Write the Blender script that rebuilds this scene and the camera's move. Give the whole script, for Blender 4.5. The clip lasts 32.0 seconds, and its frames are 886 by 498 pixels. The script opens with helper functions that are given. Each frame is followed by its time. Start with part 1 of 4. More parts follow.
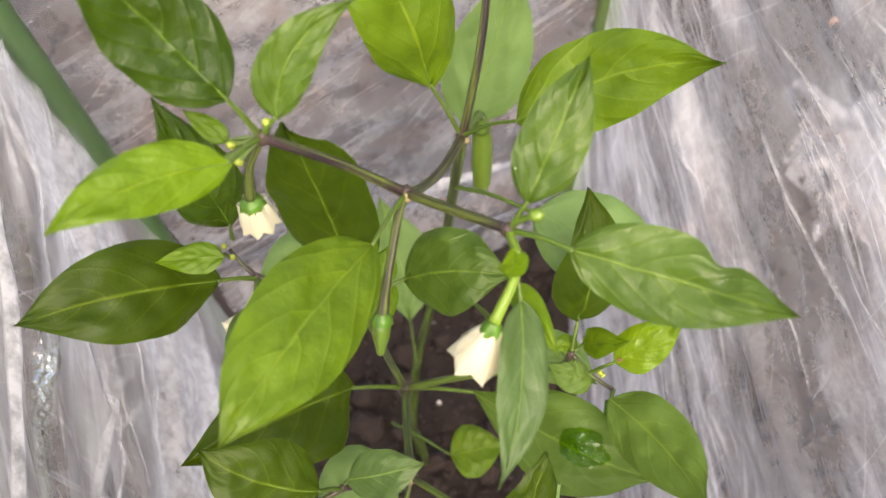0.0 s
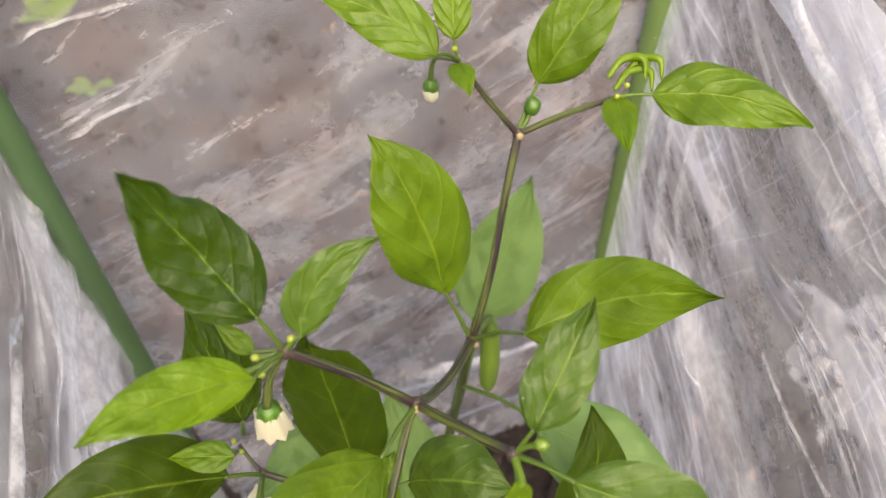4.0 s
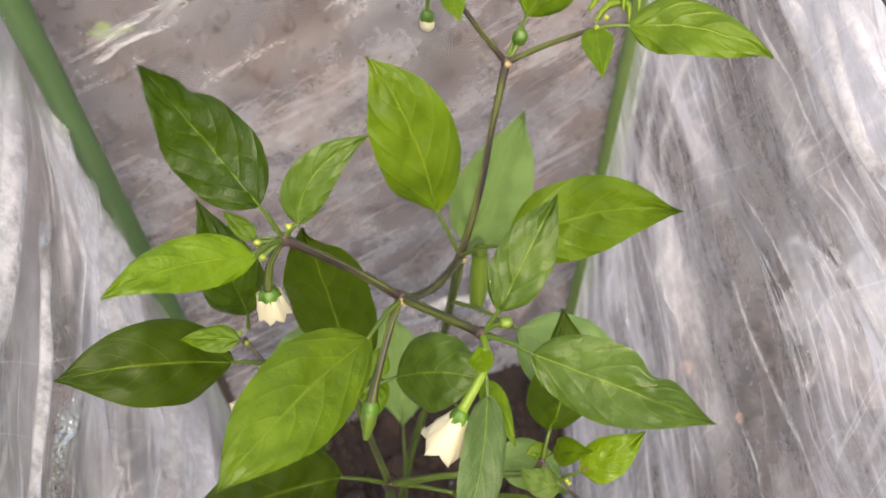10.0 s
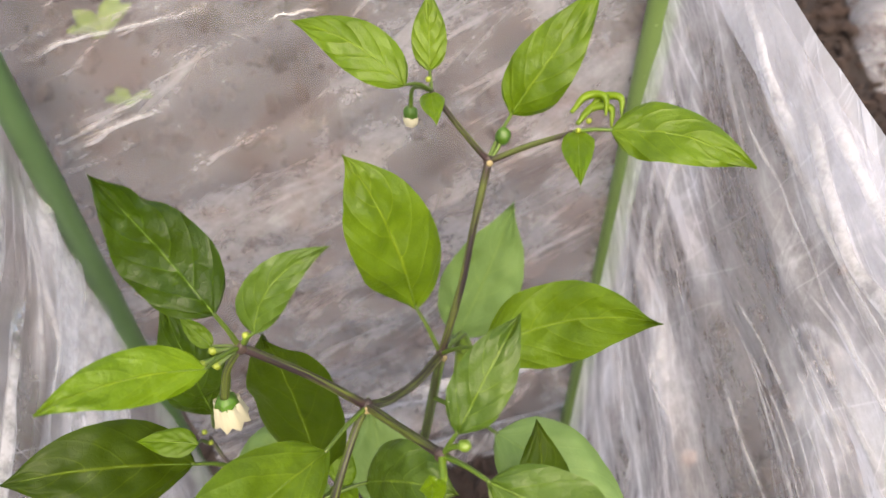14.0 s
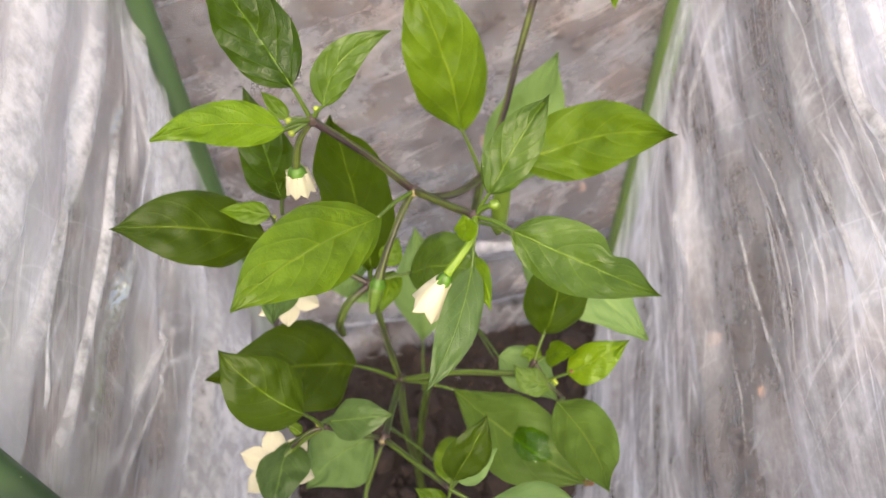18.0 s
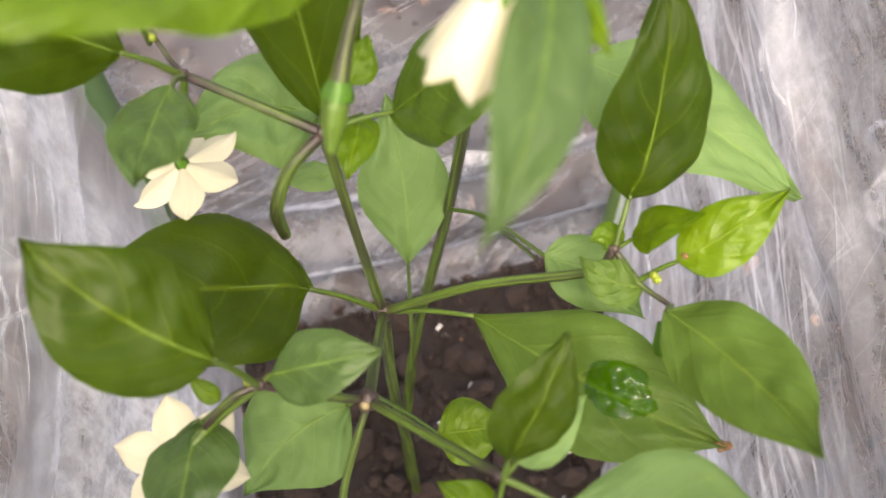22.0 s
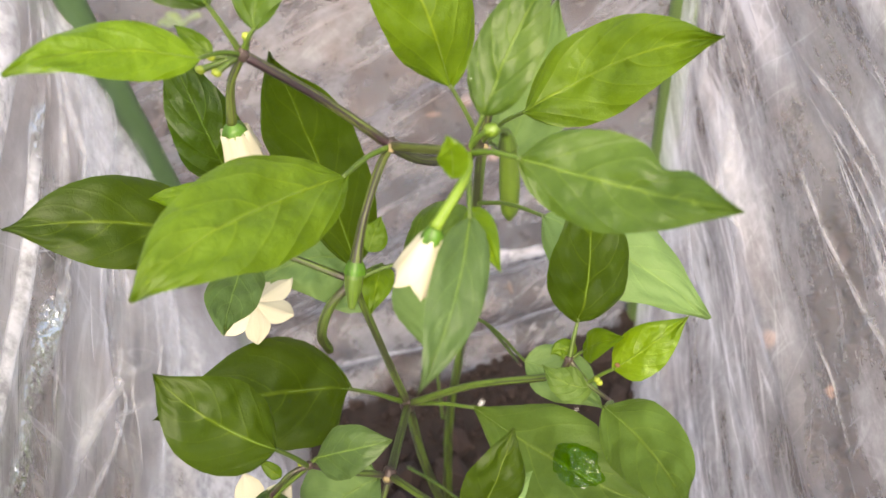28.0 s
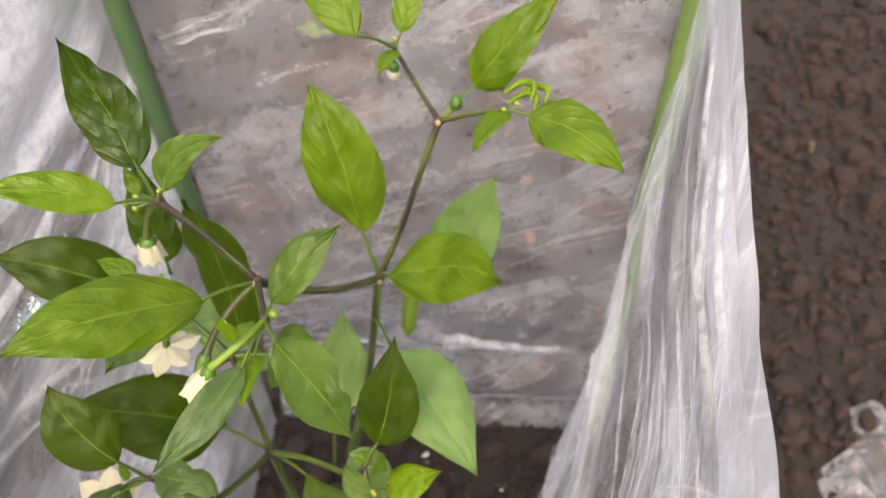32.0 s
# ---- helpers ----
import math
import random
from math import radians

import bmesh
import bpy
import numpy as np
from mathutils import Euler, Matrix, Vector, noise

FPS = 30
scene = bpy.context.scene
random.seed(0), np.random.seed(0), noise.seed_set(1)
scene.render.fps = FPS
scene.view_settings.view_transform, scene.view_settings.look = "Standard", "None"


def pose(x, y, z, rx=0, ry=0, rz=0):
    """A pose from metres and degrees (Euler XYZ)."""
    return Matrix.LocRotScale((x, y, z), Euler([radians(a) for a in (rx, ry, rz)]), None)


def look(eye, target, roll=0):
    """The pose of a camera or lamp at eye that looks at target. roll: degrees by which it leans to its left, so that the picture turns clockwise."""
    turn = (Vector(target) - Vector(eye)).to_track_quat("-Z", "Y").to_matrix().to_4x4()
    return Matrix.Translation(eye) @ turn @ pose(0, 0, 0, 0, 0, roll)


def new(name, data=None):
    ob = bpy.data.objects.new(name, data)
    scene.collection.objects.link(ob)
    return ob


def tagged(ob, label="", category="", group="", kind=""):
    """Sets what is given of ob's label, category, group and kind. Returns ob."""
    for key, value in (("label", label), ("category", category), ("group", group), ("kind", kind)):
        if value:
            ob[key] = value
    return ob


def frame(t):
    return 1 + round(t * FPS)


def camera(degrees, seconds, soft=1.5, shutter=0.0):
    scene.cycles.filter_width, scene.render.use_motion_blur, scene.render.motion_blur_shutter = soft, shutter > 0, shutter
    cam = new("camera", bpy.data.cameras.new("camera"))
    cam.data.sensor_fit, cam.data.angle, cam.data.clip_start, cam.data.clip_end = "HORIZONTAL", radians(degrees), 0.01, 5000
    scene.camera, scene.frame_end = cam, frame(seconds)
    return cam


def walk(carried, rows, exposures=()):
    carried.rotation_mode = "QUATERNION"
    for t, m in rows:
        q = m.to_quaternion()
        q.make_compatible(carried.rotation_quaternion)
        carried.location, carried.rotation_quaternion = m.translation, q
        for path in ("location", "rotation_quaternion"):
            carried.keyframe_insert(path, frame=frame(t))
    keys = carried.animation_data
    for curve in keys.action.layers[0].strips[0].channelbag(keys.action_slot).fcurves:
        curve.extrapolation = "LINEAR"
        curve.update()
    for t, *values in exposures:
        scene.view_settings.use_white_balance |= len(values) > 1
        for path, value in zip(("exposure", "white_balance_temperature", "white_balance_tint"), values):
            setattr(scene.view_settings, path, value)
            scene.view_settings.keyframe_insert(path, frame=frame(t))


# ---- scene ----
cam = camera(56.82, 32.0, soft=1.5)
cam.data.dof.use_dof, cam.data.dof.focus_distance, cam.data.dof.aperture_fstop = True, 0.325, 12.0
PATH = [
    (0, -0.0000, 0.0000, 0.8000, 28.00, 3.00, -0.00),
    (0.5, 0.0024, 0.0140, 0.7909, 29.72, 2.60, 1.73),
    (1, -0.0060, 0.0214, 0.7977, 31.37, 2.14, 2.28),
    (1.5, -0.0063, 0.0206, 0.8116, 32.55, 1.84, 2.99),
    (2, -0.0057, 0.0156, 0.8153, 34.64, 1.63, 3.11),
    (2.5, -0.0036, 0.0143, 0.8204, 36.12, 1.64, 2.79),
    (3, -0.0057, 0.0156, 0.8183, 37.50, 1.27, 2.75),
    (3.5, -0.0047, 0.0155, 0.8165, 38.58, 1.35, 2.87),
    (5.5, 0.0113, -0.0333, 0.8563, 40.85, 1.65, 2.93),
    (6, 0.0141, -0.0310, 0.8553, 40.90, 1.68, 3.18),
    (6.5, 0.0102, -0.0264, 0.8524, 40.41, 1.50, 2.87),
    (7, 0.0069, -0.0282, 0.8534, 40.17, 1.26, 2.81),
    (7.5, 0.0058, -0.0304, 0.8520, 40.09, 1.05, 3.13),
    (8, 0.0091, -0.0306, 0.8529, 39.57, 1.35, 3.22),
    (8.5, 0.0071, -0.0353, 0.8494, 39.24, 1.01, 3.36),
    (9, 0.0118, -0.0361, 0.8471, 38.52, 1.07, 3.99),
    (9.5, 0.0104, -0.0335, 0.8374, 37.64, 0.98, 4.24),
    (10, 0.0129, -0.0300, 0.8345, 36.98, 1.31, 4.81),
    (10.5, 0.0155, -0.0303, 0.8296, 36.79, 1.81, 5.45),
    (11, 0.0179, -0.0288, 0.8236, 36.80, 2.23, 5.94),
    (11.5, 0.0180, -0.0247, 0.8195, 37.32, 1.88, 6.51),
    (12, 0.0211, -0.0164, 0.8226, 38.50, 1.97, 6.56),
    (12.5, 0.0271, -0.0118, 0.8274, 39.29, 1.72, 6.91),
    (13, 0.0312, -0.0140, 0.8347, 40.89, 1.46, 7.11),
    (13.5, 0.0333, -0.0110, 0.8383, 41.38, 1.40, 6.96),
    (15.5, 0.0172, -0.0029, 0.8173, 39.99, 1.12, 7.49),
    (16, 0.0216, -0.0130, 0.8057, 39.24, 1.60, 8.13),
    (16.5, 0.0164, -0.0166, 0.8061, 37.54, 1.03, 8.24),
    (17, 0.0309, -0.0379, 0.8157, 36.87, 1.64, 10.38),
    (17.5, 0.0407, -0.0661, 0.8454, 36.02, 1.43, 11.16),
    (18, 0.0467, -0.0808, 0.8436, 36.00, 1.92, 11.82),
    (18.5, 0.0330, -0.0722, 0.8106, 35.33, 1.69, 10.99),
    (19, 0.0252, -0.0531, 0.7559, 35.01, 2.86, 11.58),
    (19.5, 0.0179, -0.0445, 0.7275, 34.74, 2.76, 10.62),
    (20, 0.0145, -0.0406, 0.7045, 34.69, 2.92, 10.83),
    (20.5, 0.0115, -0.0328, 0.6911, 34.53, 2.72, 9.99),
    (21, 0.0160, -0.0240, 0.6797, 34.38, 2.48, 9.72),
    (21.5, 0.0152, -0.0237, 0.6732, 34.56, 2.39, 7.97),
    (22, 0.0093, -0.0194, 0.6666, 34.46, 1.83, 6.69),
    (22.5, 0.0021, -0.0128, 0.6582, 34.51, 2.19, 4.81),
    (23, -0.0014, -0.0093, 0.6576, 34.70, 2.27, 3.66),
    (23.5, -0.0047, -0.0102, 0.6589, 34.64, 2.64, 2.17),
    (24, -0.0006, -0.0155, 0.6608, 35.19, 2.28, 1.70),
    (24.5, 0.0108, -0.0273, 0.6768, 35.01, 2.90, 1.44),
    (26.5, 0.0241, -0.0185, 0.6867, 37.27, 5.51, 2.64),
    (27, 0.0336, -0.0124, 0.7124, 37.95, 6.33, 4.32),
    (27.5, 0.0379, -0.0213, 0.7236, 38.33, 7.09, 5.89),
    (28, 0.0463, -0.0517, 0.7546, 39.03, 6.53, 8.30),
    (28.5, 0.0530, -0.0621, 0.7599, 39.36, 6.56, 9.69),
    (29, 0.0507, -0.0617, 0.7542, 39.78, 6.37, 10.58),
    (29.5, 0.0444, -0.0582, 0.7535, 39.44, 5.71, 10.88),
    (30, 0.0445, -0.0672, 0.7843, 39.40, 4.11, 12.19),
    (30.5, 0.0611, -0.0939, 0.8293, 38.86, 2.90, 14.83),
    (31, 0.1073, -0.1066, 0.8539, 40.47, 2.30, 18.96),
    (31.5, 0.1562, -0.0783, 0.8631, 40.71, 1.60, 23.14),
    (32, 0.1785, -0.0236, 0.8670, 40.80, 1.41, 27.39),
]
walk(cam, [(t, pose(x, y, z, rx, ry, rz)) for t, x, y, z, rx, ry, rz in PATH], [(0.0, 2.48, 7800, 11), (3.0, 2.28, 7800, 11), (6.0, 2.20, 7800, 11), (13.0, 2.28, 7800, 11), (18.0, 2.36, 7800, 11), (20.0, 2.53, 7800, 11), (24.0, 2.60, 7800, 11), (28.0, 2.57, 7800, 11), (31.0, 2.30, 7800, 11), (32.0, 2.20, 7800, 11)])

# ---- light: bright overcast sky ----
world = bpy.data.worlds.new("sky")
scene.world = world
world.use_nodes = True
wt = world.node_tree
sky = wt.nodes.new("ShaderNodeTexSky")
sky.sky_type, sky.sun_disc = "NISHITA", False
SUN_UP, SUN_TURN = radians(56), radians(166)
sky.sun_elevation, sky.sun_rotation = SUN_UP, SUN_TURN
sky.dust_density, sky.ozone_density = 4.0, 0.6
wt.links.new(sky.outputs[0], wt.nodes["Background"].inputs[0])
wt.nodes["Background"].inputs[1].default_value = 0.110
sun = new("sun", bpy.data.lights.new("sun", "SUN"))
sun.data.energy, sun.data.angle, sun.data.color = 1.0, radians(60), (1.0, 0.97, 0.92)
sun_way = Vector((math.sin(SUN_TURN) * math.cos(SUN_UP), math.cos(SUN_TURN) * math.cos(SUN_UP), math.sin(SUN_UP)))
sun.matrix_world = look(sun_way * 5, (0, 0, 0))


# ---- materials ----
class Nodes:
    """A small helper to chain shader nodes."""

    def __init__(self, name):
        self.mat = bpy.data.materials.new(name)
        self.mat.use_nodes = True
        self.tree = self.mat.node_tree
        self.tree.nodes.clear()
        self.out = self.tree.nodes.new("ShaderNodeOutputMaterial")

    def add(self, kind, **links):
        node = self.tree.nodes.new("ShaderNode" + kind)
        for key, value in links.items():
            slot = node.inputs[int(key[1:])] if key[0] == "i" and key[1:].isdigit() else node.inputs[key.replace("_", " ")]
            if isinstance(value, bpy.types.NodeSocket):
                self.tree.links.new(value, slot)
            else:
                slot.default_value = value
        return node

    def math(self, op, a, b=0.0, c=0.0):
        node = self.add("Math", i0=a, i1=b, i2=c)
        node.operation = op
        return node.outputs[0]

    def ramp(self, value, *stops):
        node = self.add("ValToRGB", Fac=value)
        ramp = node.color_ramp
        while len(ramp.elements) < len(stops):
            ramp.elements.new(0.5)
        for e, (at, col) in zip(ramp.elements, stops):
            e.position = at
            e.color = (*col, 1) if isinstance(col, tuple) else (col, col, col, 1)
        return node.outputs[0]

    def noise(self, vector, scale, detail=4.0, rough=0.55, distort=0.0):
        return self.add("TexNoise", Vector=vector, Scale=scale, Detail=detail, Roughness=rough, Distortion=distort).outputs[0]

    def mix(self, fac, a, b):
        node = self.tree.nodes.new("ShaderNodeMix")
        node.data_type = "RGBA"
        for slot, value in ((node.inputs[0], fac), (node.inputs[6], a), (node.inputs[7], b)):
            if isinstance(value, bpy.types.NodeSocket):
                self.tree.links.new(value, slot)
            else:
                slot.default_value = (*value, 1) if isinstance(value, tuple) else value
        return node.outputs[2]

    def coords(self, kind="Object"):
        return self.add("TexCoord").outputs[kind]

    def scaled(self, vector, scale, turn=(0, 0, 0)):
        turned = self.add("Mapping", Vector=vector, Rotation=turn).outputs[0]
        return self.add("Mapping", Vector=turned, Scale=scale, Location=(0.13, 0.29, 0.37)).outputs[0]

    def bump(self, height, strength, distance=0.001):
        return self.add("Bump", Height=height, Strength=strength, Distance=distance).outputs[0]

    def done(self, shader):
        self.tree.links.new(shader.outputs[0] if hasattr(shader, "outputs") else shader, self.out.inputs[0])
        return self.mat


def leaf_material(name, deep, pale, vein, shine, thin=0.30, gloss=0.30, blister=0.0017, lines=0.55, lumps=0.5, swells=0.16):
    """Pepper leaf: lighter veins in furrows, blistered between them, glossy, thin enough to glow."""
    n = Nodes(name)
    xyz = n.add("SeparateXYZ", Vector=n.coords("UV"))
    u = n.math("ABSOLUTE", n.math("SUBTRACT", xyz.outputs[0], 0.5))
    vein_map = n.add("UVMap")
    vein_map.uv_map = "lane"
    lanes = n.add("SeparateXYZ", Vector=vein_map.outputs[0])
    obj = n.coords("Object")
    rand = n.add("ObjectInfo").outputs["Random"]
    # side veins lie on whole lane numbers and fade towards the margin
    wob = n.math("MULTIPLY", n.math("SUBTRACT", n.noise(obj, 90, 2), 0.5), 0.16)
    gap = n.math("PINGPONG", n.math("ADD", lanes.outputs[0], wob), 0.5)
    fade = n.ramp(lanes.outputs[1], (0.0, 1.0), (0.55, 0.75), (0.95, 0.0))
    side = n.math("MULTIPLY", n.ramp(gap, (0.0, 1.0), (0.016, 0.6), (0.045, 0.0)), fade)
    swell = n.ramp(gap, (0.0, 0.0), (0.10, 0.40), (0.26, 0.82), (0.45, 1.0))
    mid = n.ramp(u, (0.0, 1.0), (0.008, 0.8), (0.022, 0.0))
    blotch = n.noise(obj, 42, 5, 0.6)
    grain = n.noise(obj, 520, 4, 0.65)
    warped = n.add("VectorMath", i0=obj, i1=n.add("VectorMath", i0=n.add("TexNoise", Vector=obj, Scale=140.0, Detail=2.0).outputs[1], i1=(0.004, 0.004, 0.004)).outputs[0])
    warped.inputs[1].links[0].from_node.operation = "MULTIPLY"
    net = n.add("TexVoronoi", Vector=warped.outputs[0], Scale=380.0)
    net.feature = "DISTANCE_TO_EDGE"
    cells = n.add("TexVoronoi", Vector=warped.outputs[0], Scale=170.0)
    cells.feature = "F1"
    share = n.math("MULTIPLY_ADD", rand, 0.22, n.math("MULTIPLY_ADD", n.ramp(blotch, (0.34, 0.0), (0.66, 1.0)), 0.46, n.math("MULTIPLY", grain, 0.30)))
    colour = n.mix(share, deep, pale)
    yellow = n.ramp(n.noise(obj, 26, 3, 0.6), (0.52, 0.0), (0.70, 1.0))
    colour = n.mix(n.math("MULTIPLY", yellow, 0.22), colour, (pale[1] * 0.70, pale[1] * 1.05, pale[2]))
    colour = n.mix(n.math("MULTIPLY", n.ramp(net.outputs[0], (0.0, 1.0), (0.08, 0.0)), 0.07 * lines / 0.55), colour, vein)
    colour = n.mix(n.math("MULTIPLY", side, lines), colour, vein)
    colour = n.mix(n.math("MULTIPLY", mid, 0.50), colour, vein)
    specks = n.ramp(n.noise(obj, 210, 2, 0.7), (0.70, 0.0), (0.78, 1.0))
    colour = n.mix(n.math("MULTIPLY", specks, 0.16), colour, (0.20, 0.32, 0.05))
    motes = n.add("TexVoronoi", Vector=obj, Scale=95.0)
    mote = n.math("MULTIPLY", n.ramp(motes.outputs[0], (0.018, 1.0), (0.030, 0.0)), n.math("GREATER_THAN", n.add("SeparateXYZ", Vector=motes.outputs[1]).outputs[0], 0.955))
    colour = n.mix(n.math("MULTIPLY", mote, 0.8), colour, (0.55, 0.58, 0.45))
    edge = n.ramp(u, (0.480, 0.0), (0.5, 1.0))
    colour = n.mix(n.math("MULTIPLY", edge, 0.08), colour, vein)
    height = n.math("MULTIPLY_ADD", n.math("SUBTRACT", 1.0, cells.outputs[0]), lumps * 0.5, n.math("MULTIPLY", n.noise(obj, 105, 2, 0.5, 0.5), lumps))
    height = n.math("MULTIPLY_ADD", swell, swells, height)
    height = n.math("MULTIPLY_ADD", grain, 0.060, height)
    height = n.math("MULTIPLY_ADD", n.ramp(net.outputs[0], (0.0, 0.0), (0.12, 1.0)), 0.03, height)
    height = n.math("MULTIPLY_ADD", mid, -0.12, height)
    normal = n.bump(height, 0.8, blister)
    face = n.add("BsdfPrincipled", Base_Color=colour, Roughness=n.math("MULTIPLY_ADD", blotch, 0.20, shine), Normal=normal)
    face.inputs["Specular IOR Level"].default_value = gloss
    lit = n.mix(0.6, colour, (0.27, 0.40, 0.006))
    through_light = n.add("BsdfTranslucent", Color=lit, Normal=normal)
    return n.done(n.add("MixShader", i0=thin, i1=face.outputs[0], i2=through_light.outputs[0]))


DEEP = leaf_material("deep_green_leaf", (0.007, 0.017, 0.0003), (0.025, 0.048, 0.0013), (0.11, 0.16, 0.010), 0.36, 0.28, 0.17, 0.0014, 0.28, 0.25, 0.25)
GLOSSY = leaf_material("glossy_dark_leaf", (0.004, 0.013, 0.0003), (0.016, 0.039, 0.0012), (0.06, 0.12, 0.008), 0.24, 0.22, 0.24, 0.0026, 0.36, 0.5, 0.35)
MATURE = leaf_material("mature_leaf", (0.024, 0.051, 0.0014), (0.090, 0.156, 0.0070), (0.18, 0.25, 0.016), 0.30, 0.34, 0.26, 0.0024, 0.30, 0.4, 0.35)
BROAD = leaf_material("broad_mature_leaf", (0.033, 0.063, 0.0095), (0.079, 0.139, 0.0280), (0.17, 0.24, 0.034), 0.37, 0.31, 0.18, 0.0019, 0.30, 0.35, 0.3)
YOUNG = leaf_material("young_leaf", (0.042, 0.088, 0.0012), (0.108, 0.185, 0.0060), (0.21, 0.29, 0.014), 0.24, 0.34, 0.28, 0.0027, 0.26, 0.55, 0.15)
PALE = leaf_material("pale_green_leaf", (0.068, 0.122, 0.038), (0.114, 0.190, 0.068), (0.16, 0.25, 0.07), 0.45, 0.27, 0.14, 0.0013, 0.32, 0.3, 0.2)
# GREY and DULL: bluish sky sheen on these leaves is put into the base colour
GREY = leaf_material("grey_sheen_leaf", (0.021, 0.044, 0.011), (0.056, 0.098, 0.030), (0.14, 0.22, 0.05), 0.33, 0.22, 0.25, 0.0017, 0.40, 0.35, 0.15)
DULL = leaf_material("blue_sheen_leaf", (0.014, 0.034, 0.002), (0.054, 0.098, 0.013), (0.14, 0.21, 0.022), 0.29, 0.25, 0.27, 0.0022, 0.34, 0.45, 0.25)
SMALL = leaf_material("small_new_leaf", (0.030, 0.068, 0.0012), (0.082, 0.146, 0.0050), (0.19, 0.26, 0.012), 0.32, 0.34, 0.20, 0.0008, 0.20, 0.3, 0.05)


def stem_material(name, green, stripe, amount, purple=0.0):
    """Ridged green stem with dark stripes, purple towards its joints."""
    n = Nodes(name)
    uv = n.coords("UV")
    obj = n.coords("Object")
    lines = n.noise(n.scaled(uv, (17, 0.40, 1)), 1.0, 3)
    mask = n.math("MULTIPLY", n.ramp(lines, (0.475, 0.0), (0.505, 1.0)), amount)
    patch = n.noise(obj, 70, 3)
    colour = n.mix(patch, green, tuple(c * 1.5 for c in green))
    colour = n.mix(mask, colour, stripe)
    if purple:
        ends = n.add("UVMap")
        ends.uv_map = "ends"
        reach = n.add("SeparateXYZ", Vector=ends.outputs[0]).outputs[0]
        near = n.ramp(n.math("ADD", reach, n.math("MULTIPLY", n.math("SUBTRACT", n.noise(n.scaled(uv, (7, 0.5, 1)), 1.0, 3), 0.5), 0.9)), (0.05, 1.0), (0.55, 0.0))
        colour = n.mix(n.math("MULTIPLY", near, purple), colour, (0.022, 0.010, 0.014))
    normal = n.bump(n.math("ADD", lines, n.math("MULTIPLY", n.noise(obj, 600, 2), 0.4)), 0.5, 0.0006)
    shell = n.add("BsdfPrincipled", Base_Color=colour, Roughness=0.42, Normal=normal)
    shell.inputs["Specular IOR Level"].default_value = 0.35
    return n.done(shell)


STEM = stem_material("green_stem", (0.045, 0.076, 0.009), (0.015, 0.013, 0.008), 0.8, 0.95)
DARK_STEM = stem_material("purple_striped_stem", (0.044, 0.056, 0.010), (0.011, 0.006, 0.008), 1.0, 0.95)
STRIPED = stem_material("striped_stalk", (0.050, 0.068, 0.010), (0.013, 0.008, 0.010), 0.9)
STALK = stem_material("leaf_stalk", (0.044, 0.080, 0.007), (0.028, 0.034, 0.012), 0.6)
LIGHT_STALK = stem_material("pale_stalk", (0.084, 0.140, 0.010), (0.07, 0.11, 0.010), 0.5)
NODE = stem_material("purple_node", (0.020, 0.010, 0.014), (0.050, 0.040, 0.022), 0.35)
CALYX = stem_material("green_calyx", (0.032, 0.085, 0.004), (0.022, 0.050, 0.004), 0.6)
RIB = stem_material("leaf_rib", (0.074, 0.124, 0.012), (0.054, 0.100, 0.009), 0.3)


def petal_material():
    n = Nodes("cream_petal")
    obj = n.coords("Object")
    veins = n.noise(n.scaled(n.coords("UV"), (14, 1.5, 1)), 1.0, 3)
    colour = n.mix(veins, (0.42, 0.395, 0.275), (0.51, 0.49, 0.38))
    face = n.add("BsdfPrincipled", Base_Color=colour, Roughness=0.55, Normal=n.bump(veins, 0.4, 0.0005))
    back = n.add("BsdfTranslucent", Color=(0.46, 0.42, 0.29, 1))
    return n.done(n.add("MixShader", i0=0.35, i1=face.outputs[0], i2=back.outputs[0]))


PETAL = petal_material()


def plain(name, colour, rough, grain=0.3, scale=80.0, bump=0.3):
    n = Nodes(name)
    obj = n.coords("Object")
    a = n.noise(obj, scale, 5)
    b = n.noise(obj, scale * 0.12, 3)
    f = n.math("MULTIPLY_ADD", a, 0.6, n.math("MULTIPLY", b, 0.4))
    col = n.mix(f, tuple(c * (1 - grain) for c in colour), tuple(min(1, c * (1 + grain)) for c in colour))
    return n.done(n.add("BsdfPrincipled", Base_Color=col, Roughness=rough, Normal=n.bump(a, bump, 0.001)))


STAKE = plain("green_coated_stake", (0.045, 0.088, 0.034), 0.38, 0.18, 60, 0.15)
# coat of the right back stake, lighter and yellower than the others
STAKE_LIGHT = plain("lighter_green_stake", (0.088, 0.140, 0.040), 0.42, 0.18, 60, 0.15)
SPECK = plain("worn_nub", (0.30, 0.36, 0.20), 0.5, 0.2)
POLLEN = plain("yellow_bud", (0.16, 0.20, 0.014), 0.5, 0.2)
BUDGREEN = plain("bud_green", (0.070, 0.120, 0.007), 0.45, 0.2)
BROWN = plain("withered_brown", (0.11, 0.055, 0.02), 0.8, 0.4, 400)
SCAR = plain("pale_scar", (0.17, 0.135, 0.065), 0.7, 0.25, 300)
CLOD = plain("soil_crumb", (0.0145, 0.0066, 0.0044), 0.95, 0.8, 160, 1.0)
BARK = plain("bark_chip", (0.15, 0.085, 0.058), 0.85, 0.4, 120, 0.6)
PERLITE = plain("white_perlite", (0.62, 0.60, 0.57), 0.9, 0.15, 200, 0.5)


